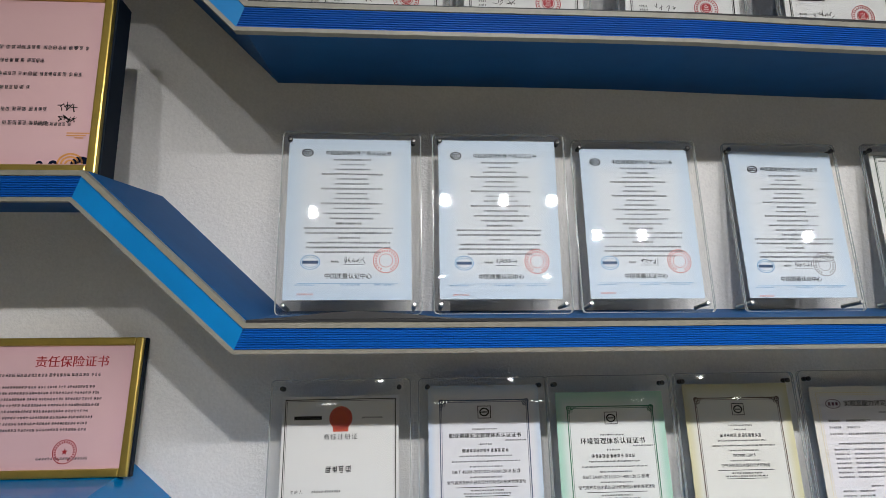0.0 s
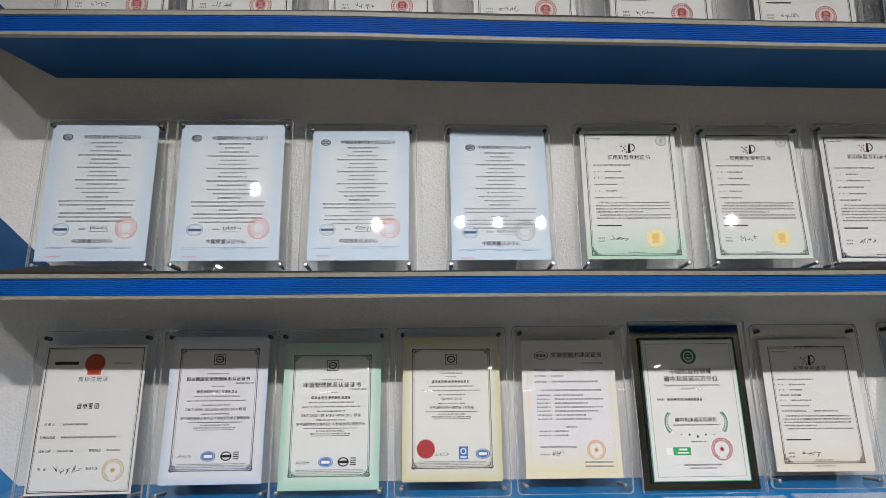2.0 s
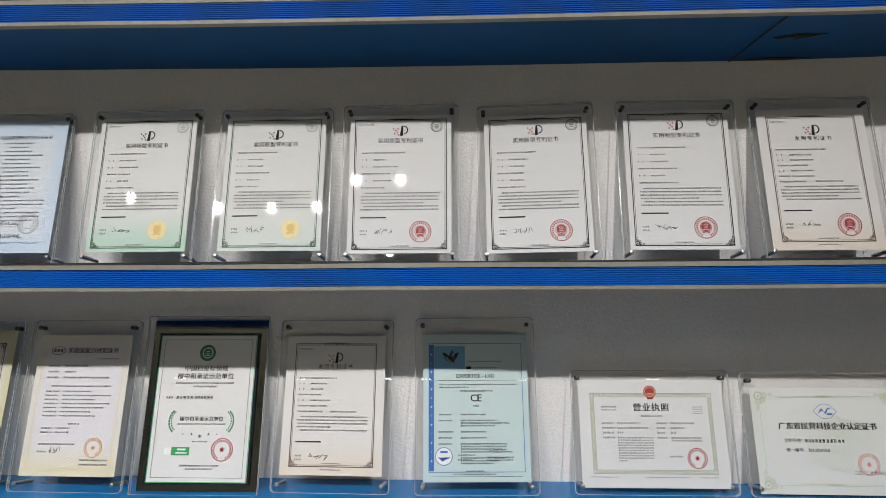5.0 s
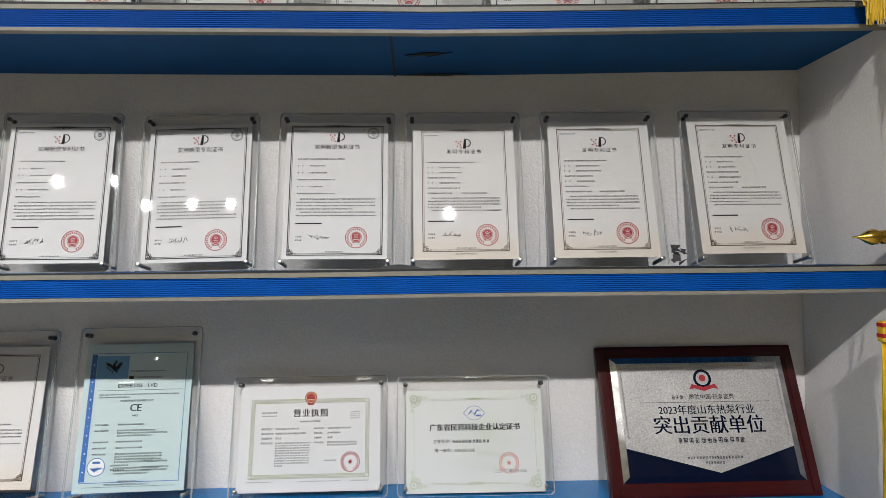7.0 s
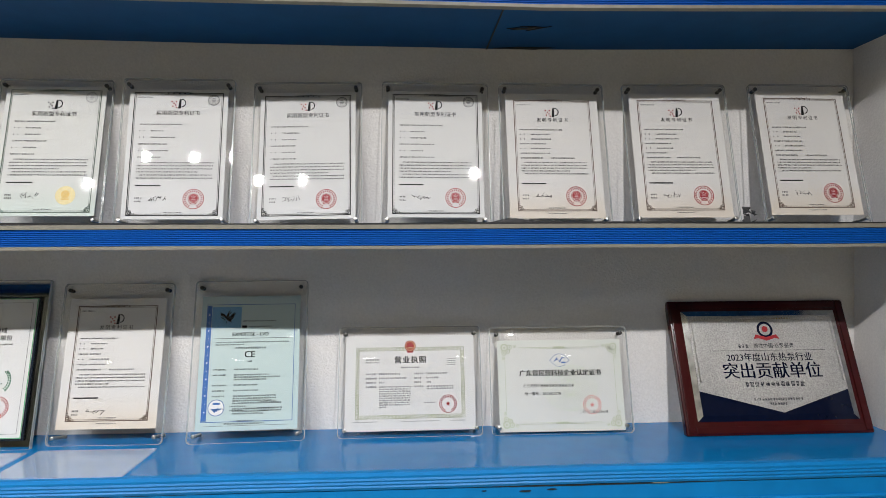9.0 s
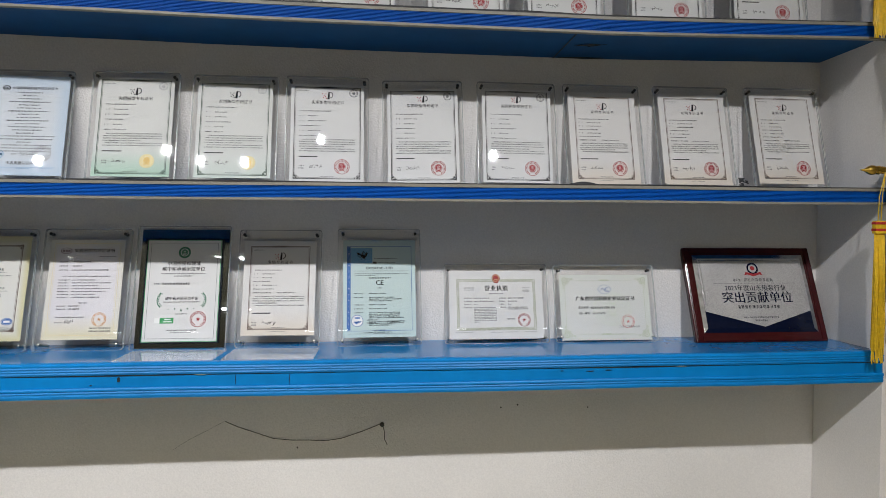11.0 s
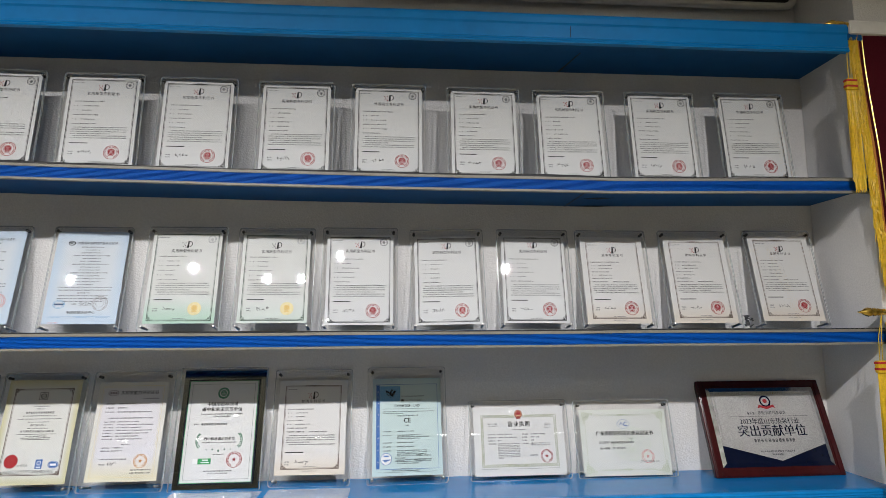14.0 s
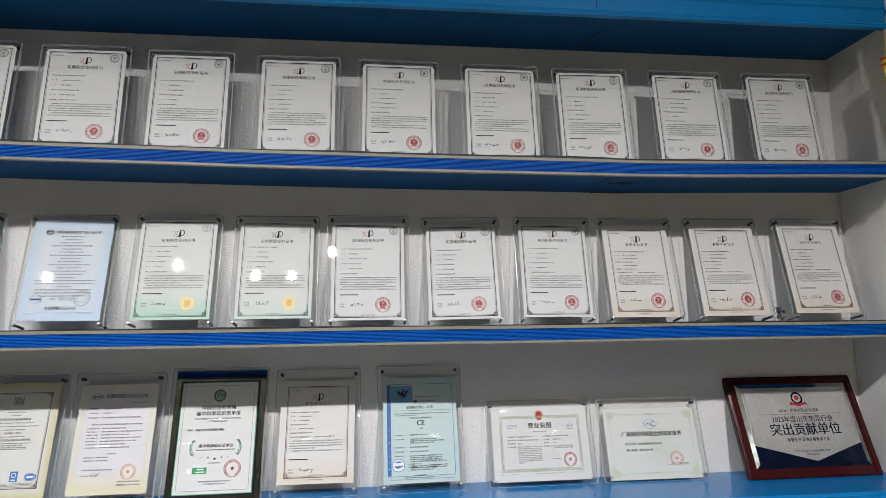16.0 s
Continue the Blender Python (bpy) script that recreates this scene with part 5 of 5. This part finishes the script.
# ---- the wooden award plaque ----
def plaque(x, y, z, lean, yaw):
    t = thing("award_plaque", "dark mahogany award plaque with a sparkling silver face", "plaque", pose(x, y, z + 0.001, -lean, 0, yaw))
    w, h = 0.385, 0.275
    part("board", box(bmesh.new(), -w / 2, w / 2, 0, 0.018, 0, h, 0.004), MAHOGANY, t, "glossy dark red wooden board")
    bm = bmesh.new()
    for sx in (-1, 1):
        box(bm, sx * (w / 2 - 0.011) - 0.007, sx * (w / 2 - 0.011) + 0.007, -0.003, 0.001, 0.006, h - 0.006, 0.0014)
    for sz in (0.011, h - 0.011):
        box(bm, -w / 2 + 0.019, w / 2 - 0.019, -0.003, 0.001, sz - 0.007, sz + 0.007, 0.0014)
    part("moulding", bm, MAHOGANY, t, "raised reeded moulding")
    iw, ih, cz = w - 0.050, h - 0.050, h / 2 + 0.002
    bm = bmesh.new()
    outer = [(-iw / 2, cz - ih / 2), (iw / 2, cz - ih / 2), (iw / 2, cz + ih / 2), (-iw / 2, cz + ih / 2)]
    inn = [(px * 0.93, cz + (pz - cz) * 0.90) for px, pz in outer]
    a = [bm.verts.new((px, -0.0005, pz)) for px, pz in outer]
    b = [bm.verts.new((px, -0.0028, pz)) for px, pz in inn]
    for k in (1, 2, 3):
        bm.faces.new((a[k], a[(k + 1) % 4], b[(k + 1) % 4], b[k]))
    part("bevel", bm, BEVELSILVER, t, "mirror-bright silver bevel")
    bm = bmesh.new()
    bm.faces.new([bm.verts.new((px, py, pz)) for (px, pz), py in zip((outer[0], outer[1], inn[1], inn[0]), (-0.0005, -0.0005, -0.0028, -0.0028))])
    part("lower_bevel", bm, NIGHT, t, "glossy navy lower bevel")
    face_w, face_h = iw * 0.93, ih * 0.90
    part("enamel_panel", box(bmesh.new(), -face_w / 2, face_w / 2, -0.0030, -0.0004, cz - face_h / 2, cz + face_h / 2), NIGHT, t, "glossy navy panel")
    bm = bmesh.new()
    zb = cz - face_h / 2
    pts = [(-face_w / 2, cz + face_h / 2), (face_w / 2, cz + face_h / 2), (face_w / 2, zb + face_h * 0.24), (0.012, zb + face_h * 0.02), (-face_w / 2, zb + face_h * 0.24)]
    f = [bm.verts.new((px, -0.0038, pz)) for px, pz in pts]
    g = [bm.verts.new((px, -0.0031, pz)) for px, pz in pts]
    bm.faces.new(f)
    bm.faces.new(g)
    for k in range(5):
        bm.faces.new((f[k], f[(k + 1) % 5], g[(k + 1) % 5], g[k]))
    part("silver_face", bm, SILVER, t, "sparkling silver foil face")
    rng = random.Random(5)

    def on_face(name, bm, material, label=""):
        for v in bm.verts:
            v.co.y -= 0.0042
        return part(name, bm, material, t, label)

    bm = bmesh.new()
    poly(bm, [(-0.0022, 0.0), (0.0, -0.0022), (0.0022, 0.0), (0.0, 0.0022)], -0.0042)
    stud = finish(bm, "stud", BEVELSILVER)
    studs = [(sx * (face_w / 2 - 0.006), cz + face_h / 2 - 0.006 - k * 0.0056) for k in range(24) for sx in (-1, 1)]
    studs += [(-face_w / 2 + 0.014 + k * 0.0056, cz + face_h / 2 - 0.006) for k in range(52)]
    for px, pz in studs:
        part("stud", stud, BEVELSILVER, t).location = (px, 0, pz)
    top = cz + face_h / 2
    bm = bmesh.new()
    ring(bm, 0.006, top - 0.030, 0.0122, 0.0172, 32)
    on_face("logo_ring", bm, NIGHT, "dark round logo ring")
    bm = bmesh.new()
    disc(bm, 0.006, top - 0.029, 0.0065, 16)
    poly(bm, [(-0.022, top - 0.050), (-0.016, top - 0.040), (0.006, top - 0.046), (0.028, top - 0.040), (0.034, top - 0.050), (0.024, top - 0.048), (0.006, top - 0.0535), (-0.012, top - 0.048)], -0.0002)
    on_face("ribbon", bm, REDINK, "red ribbon below the logo")
    bm = write(bmesh.new(), "2023年度山东热泵行业", 0.0185, 0.004, top - 0.0885, 0.98, 0.0005)
    write(bm, "突出贡献单位", 0.0350, 0.004, top - 0.117, 1.0, 0.0012)
    write(bm, "质胜中国·热泵盛典", 0.0105, 0.018, top - 0.0645, 1.0)
    words(bm, -0.058, -0.036, top - 0.0645, 0.0085, rng, 0.2)
    rect(bm, 0.004, top - 0.0735, 0.245, 0.0007)
    words(bm, -0.058, 0.066, top - 0.142, 0.0110, rng, 0.15)
    words(bm, -0.046, 0.056, top - 0.172, 0.0055, rng, 0.2)
    words(bm, -0.014, 0.024, top - 0.181, 0.0055, rng, 0.2)
    on_face("lettering", bm, NIGHT, "dark navy lettering")
    part("easel_leg", box(bmesh.new(), -0.03, 0.03, 0.0185, 0.0225, 0.02, 0.16), FRAMEBLACK, t)


plaque(2.8135, -0.022, LOW, 20.0, 0.0)


# ---- pink certificates on the raised stretch ----
def pink_frame(x, y, z, w, h, lean, depth, label, yaw, lower):
    t = thing("picture_frame", label, "picture frame", pose(x, y, z + 0.001, -lean, 0, yaw), "pink framed certificates")
    fw = 0.013
    bm = bmesh.new()
    for sx in (-1, 1):
        box(bm, sx * (w / 2 - fw / 2) - fw / 2, sx * (w / 2 - fw / 2) + fw / 2, -0.004, 0.006, 0, h, 0.0025)
    for cz in (fw / 2, h - fw / 2):
        box(bm, -w / 2 + fw, w / 2 - fw, -0.0035, 0.0055, cz - fw / 2, cz + fw / 2, 0.0025)
    part("moulding", bm, GOLD, t, "gold frame moulding")
    part("side", box(bmesh.new(), -w / 2 - 0.002, w / 2 + 0.002, 0.0062, depth, 0.0, h), FRAMEBLACK, t, "dark frame body")
    s = part("sheet", paper_mesh(w - 2 * fw, h - 2 * fw, P_PINK), P_PINK, t, "pink printed sheet")
    s.location = (0, 0.002, h / 2)
    rng = random.Random(3 if lower else 4)
    iw, ih = w - 2 * fw, h - 2 * fw
    if lower:
        printed("heading", write(bmesh.new(), "责任保险证书", 0.0195, iw / 2 - 0.098, ih / 2 - 0.027, 1.0, 0.0006), REDINK, s, "red printed heading")
        bm = bmesh.new()
        words(bm, -iw / 2 + 0.02, iw / 2 - 0.045, ih / 2 - 0.047, 0.0058, rng)
        for k in range(8):
            words(bm, -iw / 2 + 0.016, iw / 2 - rng.uniform(0.032, 0.06), ih / 2 - 0.066 - 0.0095 * k, 0.0046, rng)
        words(bm, iw / 2 - 0.13, iw / 2 - 0.05, -ih / 2 + 0.016, 0.0045, rng)
        tagged(printed("small_print", bm, GREYINK, s, "small dark printed lines"), kind="stuff")
        round_seal(s, iw / 2 - 0.088, -ih / 2 + 0.026, 0.0185, REDINK, "star", label="round red seal")
    else:
        bm = bmesh.new()
        for k, (a, b) in enumerate(((0.16, 0.012), (0.16, 0.075), (0.15, 0.015), (0.15, 0.09), (0.15, 0.062), (0.15, 0.062))):
            words(bm, iw / 2 - a, iw / 2 - b, -ih / 2 + 0.176 - 0.0205 * k - (0.012 if k > 3 else 0), 0.0070, rng)
        words(bm, iw / 2 - 0.074, iw / 2 - 0.028, -ih / 2 + 0.060, 0.0058, rng)
        tagged(printed("small_print", bm, GREYINK, s, "dark printed lines"), kind="stuff")
        bm = bmesh.new()
        strokes(bm, iw / 2 - 0.046, iw / 2 - 0.024, -ih / 2 + 0.085, 0.016, rng, 6, 0.0016)
        strokes(bm, iw / 2 - 0.046, iw / 2 - 0.024, -ih / 2 + 0.068, 0.014, rng, 6, 0.0016)
        printed("signature", bm, INK, s, "handwritten black strokes")
        bm = bmesh.new()
        for k in range(3):
            rect(bm, iw / 2 - 0.016 - (0.004 if k == 1 else 0), -ih / 2 + 0.047 - k * 0.0035, (0.034, 0.026, 0.012)[k], 0.0016)
        printed("cloud_bar", bm, ORANGEINK, s, "orange cloud bars")
        bm = bmesh.new()
        for r0 in (0.004, 0.009, 0.0135):
            ring(bm, iw / 2 - 0.024, -ih / 2 + 0.002, r0, r0 + 0.0025, 16, 1.1, 0, 180)
        printed("ornament", bm, ORANGEINK, s, "orange cloud ornament")
        bm = bmesh.new()
        for cx, r0 in ((iw / 2 - 0.010, 0.011), (iw / 2 - 0.046, 0.005), (iw / 2 - 0.064, 0.004)):
            ring(bm, cx, -ih / 2 + 0.002, r0 * 0.2, r0, 16, 1.2, 0, 180)
        printed("dark_ornament", bm, NIGHT, s, "navy cloud ornament")


pink_frame(-0.390, 0.012, LOW + 0.163, 0.300, 0.218, 14.0, 0.016, "pink insurance certificate in a narrow gold frame", 0.0, True)
pink_frame(-0.363, -0.128, MID + STEP, 0.270, 0.276, 9.0, 0.044, "pink certificate in a deep gold-faced frame", 0.0, False)


# ---- the pennants ----
def threads(bm, line, length, count, rng, spread=0.004, r=0.0007):
    """Hanging silk threads from a line of points (x, y, z)."""
    for k in range(count):
        u = k / max(1, count - 1) * (len(line) - 1)
        i = min(int(u), len(line) - 2)
        p = Vector(line[i]).lerp(Vector(line[i + 1]), u - i)
        ln = length * rng.uniform(0.85, 1.08)
        dx, dy = rng.uniform(-spread, spread), rng.uniform(-spread, spread * 0.5)
        pts = [p, p + Vector((dx * 0.3, dy, -ln * 0.4)), p + Vector((dx * 0.8 + rng.uniform(-1, 1) * spread * 0.3, dy, -ln * 0.75)), p + Vector((dx, dy * 0.5, -ln))]
        tube(bm, pts, r, 4)
    return bm


def finial(bm, x, y, z):
    """A turned knob that points to -x."""
    prof = [(0.0006, 0.0), (0.003, 0.012), (0.009, 0.022), (0.0125, 0.031), (0.0115, 0.038), (0.0085, 0.042), (0.0105, 0.046), (0.0110, 0.051), (0.0082, 0.055), (0.0098, 0.059), (0.0095, 0.064), (0.006, 0.068), (0.005, 0.078)]
    return lathe(bm, prof, 20, pose(x, y, z, 0, 90, 0))


def pennant(rod_z, x0, drop, label, rng, tassel_at, tassel_len):
    """A velvet pennant on a rod, with fringed sides that run to a low point in the middle."""
    t = thing("pennant", label, "pennant", group="velvet pennants")
    wy = FRONT + 0.006
    y = wy - 0.020
    width = 0.42
    part("rod", cyl(bmesh.new(), (x0 - 0.005, y, rod_z), (x0 + width, y, rod_z), 0.008, 12), BRASS, t)
    part("finial", finial(bmesh.new(), x0 - 0.072, y, rod_z), BRASS, t, "turned brass finial", True)
    n = 24

    def side(u):
        return x0 + 0.018 + 0.045 * u ** 1.6 + 0.004 * math.sin(u * 5.0)

    def cloth(a, b, dy, za, zb, material, name, lab):
        bm = bmesh.new()
        rows = []
        for k in range(n + 1):
            u = k / n
            z = za + (zb - za) * u
            xl = side(u) + a
            xr = side(u) + b if b < 0.2 else x0 + width - 0.02
            yy = y + dy + 0.003 * math.sin(u * 9.0)
            rows.append([bm.verts.new((xl, yy, z)), bm.verts.new(((xl + xr) / 2, yy - 0.001, z)), bm.verts.new((xr, yy, z)),
                         bm.verts.new((xr, yy + 0.0016, z)), bm.verts.new((xl, yy + 0.0016, z))])
        for p, q in zip(rows, rows[1:]):
            for k in range(5):
                bm.faces.new((p[k], p[(k + 1) % 5], q[(k + 1) % 5], q[k]))
        bm.faces.new(rows[0])
        bm.faces.new(rows[-1])
        return part(name, bm, material, t, lab, False)

    za, zb = rod_z - 0.028, rod_z - drop
    cloth(0.014, 1.0, 0.0, za, zb, VELVET, "cloth", "maroon velvet cloth")
    cloth(0.010, 0.0165, -0.0035, za, zb, BRAID, "braid", "gold and red woven braid")
    cloth(-0.010, 0.011, -0.0005, za, zb, THREAD, "fringe_heading", "woven yellow fringe heading")
    cloth(0.026, 0.0290, -0.0035, za, zb, GOLD, "gilt_cord", "thin gilt cord")
    bm = bmesh.new()
    box(bm, x0 + 0.006, x0 + width, y - 0.011, y + 0.011, rod_z - 0.030, rod_z + 0.011, 0.006)
    part("sleeve", bm, WHITECLOTH, t, "white cloth rod sleeve")
    bm = bmesh.new()
    for k in range(n):
        u = k / n
        z = za + (zb - za) * u
        threads(bm, [(side(u) - 0.013, y - 0.002, z), (side(u) + 0.011, y - 0.003, z - 0.004)], drop / n * 1.9, 20, rng, 0.003, 0.0009)
    lower = [(side(1.0) + 0.005, y - 0.003, zb), (side(1.0) + 0.08, y - 0.003, zb - 0.045), (side(1.0) + 0.15, y - 0.003, zb - 0.075)]
    threads(bm, lower, 0.055, 70, rng, 0.003, 0.0009)
    tagged(part("fringe", bm, THREAD, t, "yellow silk fringe"), kind="stuff")
    bm = bmesh.new()
    poly(bm, [(side(1.0) + 0.014, zb), (x0 + width - 0.02, zb), (x0 + width - 0.02, zb - 0.10), (side(1.0) + 0.17, zb - 0.085)], y)
    part("cloth_point", bm, VELVET, t)
    tx, tz = tassel_at
    tas = part("tassel", threads(bmesh.new(), [(tx - 0.013, y - 0.012, tz), (tx + 0.013, y - 0.013, tz)], tassel_len, 110, rng, 0.006, 0.0011), THREAD, t, "long yellow silk tassel")
    part("tassel_band", box(bmesh.new(), tx - 0.0155, tx + 0.0155, y - 0.019, y - 0.006, tz - 0.004, tz + 0.028, 0.003), THREAD, tas, "woven yellow band")
    bm = bmesh.new()
    for dz in (0.003, 0.019):
        box(bm, tx - 0.0160, tx + 0.0160, y - 0.0196, y - 0.0055, tz + dz, tz + dz + 0.0062, 0.001)
    part("tassel_stripe", bm, REDCLOTH, tas, "red stripe")
    bm = bmesh.new()
    for dx in (-0.004, 0.004):
        tube(bm, [(x0 - 0.006, y - 0.004, rod_z - 0.006), (tx + dx + 0.004, y - 0.010, (rod_z + tz) / 2 + 0.01), (tx + dx, y - 0.012, tz + 0.026)], 0.0011, 5)
    part("cord", bm, THREAD, tas, "thin yellow cord")
    return t


pennant(2.290, 2.992, 0.74, "maroon velvet pennant with yellow fringe hanging from a brass rod", random.Random(21), (2.982, 2.095), 0.275)
pennant(1.477, 3.020, 0.80, "lower maroon velvet pennant with yellow fringe and brass finial", random.Random(22), (2.994, 1.322), 0.305)

bm = bmesh.new()
rng = random.Random(9)
for k in range(9):
    z = 1.98 - k * 0.033
    strokes(bm, 3.150, 3.170, z, 0.018, rng, 4, 0.002)
for v in bm.verts:
    v.co.y = FRONT + 0.006 - 0.0265
me = bpy.data.meshes.new("gilt_writing")
bm.to_mesh(me)
bm.free()
me.materials.append(GOLD)
part("gilt_writing", me, GOLD, [o for o in scene.objects if o.name == "pennant"][0], "gold strokes of writing")


# ---- small marks of wear ----
wire = new("wire", finish(tube(bmesh.new(), [(1.337, 0.0785, 0.802), (1.37, 0.0772, 0.787), (1.411, 0.0772, 0.772), (1.465, 0.0775, 0.752), (1.516, 0.077, 0.746), (1.56, 0.077, 0.745), (1.607, 0.077, 0.742), (1.649, 0.0772, 0.747), (1.709, 0.0775, 0.766), (1.757, 0.0785, 0.784)], 0.0009, 6), "wire", CABLE))
tagged(wire, "thin dark wire sagging along the white wall", "wire")
hair = new("wire", finish(tube(bmesh.new(), [(1.200, 0.0796, 0.728), (1.222, 0.0796, 0.742), (1.247, 0.0796, 0.757), (1.29, 0.0796, 0.778), (1.335, 0.0790, 0.802)], 0.0003, 5), "wire", CABLE))
tagged(hair, "hair-thin dark wire end against the white wall", "wire")
for x, z, r in ((2.097, 0.822, 0.0022), (2.145, 0.829, 0.0026), (2.35, 0.817, 0.0020), (1.53, 0.724, 0.0024)):
    spot = new("speck", finish(cyl(bmesh.new(), (x, 0.0801, z), (x, 0.0792, z), r, 9), "speck", CABLE))
    tagged(spot, "small dark speck on the white wall", "speck", kind="structure")
peg = thing("wall_hook", "small dark screw with a bent wire end in the wall", "hook")
part("plug", cyl(bmesh.new(), (1.762, 0.0795, 0.783), (1.762, 0.072, 0.783), 0.006, 10), CABLE, peg)
part("wire_end", tube(bmesh.new(), [(1.764, 0.076, 0.780), (1.769, 0.0765, 0.760), (1.768, 0.077, 0.742), (1.776, 0.078, 0.726)], 0.0011, 6), CABLE, peg)
cable = new("cable", finish(tube(bmesh.new(), [(2.72, -0.12, TOPZ + 0.005), (2.80, -0.10, TOPZ + 0.012), (2.86, -0.13, TOPZ + 0.028), (2.90, -0.11, TOPZ + 0.010), (2.97, -0.12, TOPZ + 0.006)], 0.0045, 8), "cable", CABLE, True))
tagged(cable, "loose black cable lying on the topmost shelf", "cable")


def tear(points, z, label):
    bm = bmesh.new()
    a = [bm.verts.new((x, y, z)) for x, y in points]
    b = [bm.verts.new((x, y, z - 0.0012)) for x, y in points]
    bm.faces.new(a)
    bm.faces.new(b)
    for k in range(len(a)):
        q = (k + 1) % len(a)
        bm.faces.new((a[k], a[q], b[q], b[k]))
    ob = new("tear", finish(bm, "tear", BLACKGAP))
    return tagged(ob, label, "tear", kind="structure")


for x0, y0, x1, y1, thick in ((2.270, -0.034, 2.325, -0.048, 0.004), (2.278, -0.046, 2.318, -0.036, 0.003), (2.285, -0.052, 2.335, -0.050, 0.0025), (2.262, -0.040, 2.300, -0.044, 0.003), (2.300, -0.030, 2.345, -0.056, 0.002)):
    tear([(x0, y0), ((x0 + x1) / 2, (y0 + y1) / 2 - thick), (x1, y1), ((x0 + x1) / 2, (y0 + y1) / 2 + thick)], up_at(x0) - 0.0290, "dark frayed tear in the blue lining under the shelf")
tear([(2.250, 0.070), (2.340, 0.074), (2.380, 0.062), (2.300, 0.060)], up_at(2.25) - 0.0295, "dark tear in the blue lining under the shelf")
tear([(2.237, 0.078), (2.240, 0.078), (2.2435, -0.150), (2.2405, -0.150)], up_at(2.24) - 0.0292, "dark open seam in the blue lining")
tear([(2.228, 0.074), (2.234, 0.074), (2.262, -0.06), (2.259, -0.06)], TOPZ - 0.0403, "dark open seam in the blue lining")


def lifted_tape(x0, x1, z, peak, label, base=0.002):
    """A strip of black joint tape that stands up from a shelf's front edge."""
    bm = bmesh.new()
    n = 14
    rows = []
    for k in range(n + 1):
        u = k / n
        x = x0 + (x1 - x0) * u
        h = base + peak * math.sin(math.pi * u) ** 1.5 + 0.0012 * noise.noise(Vector((x * 30, z, 0)))
        zz = up_at(x) if z == UP else z
        rows.append([bm.verts.new((x, FRONT + 0.0125 + dy, zz + dz)) for dy, dz in ((0, 0.0), (0.002, h), (0.004, h), (0.004, 0.0))])
    for p, q in zip(rows, rows[1:]):
        for k in range(4):
            bm.faces.new((p[k], p[(k + 1) % 4], q[(k + 1) % 4], q[k]))
    bm.faces.new(rows[0])
    bm.faces.new(rows[-1])
    ob = new("joint_tape", finish(bm, "joint_tape", BLACKGAP))
    return tagged(ob, label, "tape", kind="structure")


lifted_tape(-0.015, 0.28, MID, 0.011, "black joint tape peeling up from the shelf edge")
lifted_tape(2.205, 2.300, MID, 0.008, "black joint tape peeling up from the shelf edge")
lifted_tape(1.87, 2.37, UP, 0.005, "black joint tape peeling up from the shelf edge", 0.005)
lifted_tape(1.30, 1.87, UP, 0.003, "black joint tape peeling up from the shelf edge", 0.005)
lifted_tape(0.02, 1.30, UP, 0.002, "black joint tape peeling up from the shelf edge", 0.005)

# a crumpled scrap of dark tape between two stands
bm = bmesh.new()
rng = random.Random(77)
for k in range(9):
    c = Vector((2.757 + rng.uniform(-0.010, 0.010), -0.004 + rng.uniform(-0.006, 0.004), MID + 0.005 + 0.004 * k))
    a = [c + Vector((rng.uniform(-0.010, 0.010), rng.uniform(-0.003, 0.003), rng.uniform(-0.007, 0.007))) for _ in range(4)]
    bmesh.ops.convex_hull(bm, input=[bm.verts.new(p) for p in a + [p + Vector((0.001, 0.0015, 0.001)) for p in a]])
me = finish(bm, "scrap", surface("grey_tape", (0.06, 0.06, 0.06), 0.6, grain=0.25))
low_z = min(v.co.z for v in me.vertices)
scrap = new("tape_scrap", me)
scrap.location.z = MID + 0.001 - low_z
tagged(scrap, "crumpled scrap of black tape standing on the shelf", "tape scrap")

# ---- true size ----
for mesh in bpy.data.meshes:
    mesh.transform(Matrix.Scale(SIZE, 4))
for ob in scene.objects:
    if ob is not cam and ob.type != "CAMERA":
        ob.location *= SIZE
for lamp in bpy.data.lights:
    lamp.size *= SIZE
    lamp.energy *= SIZE ** 2
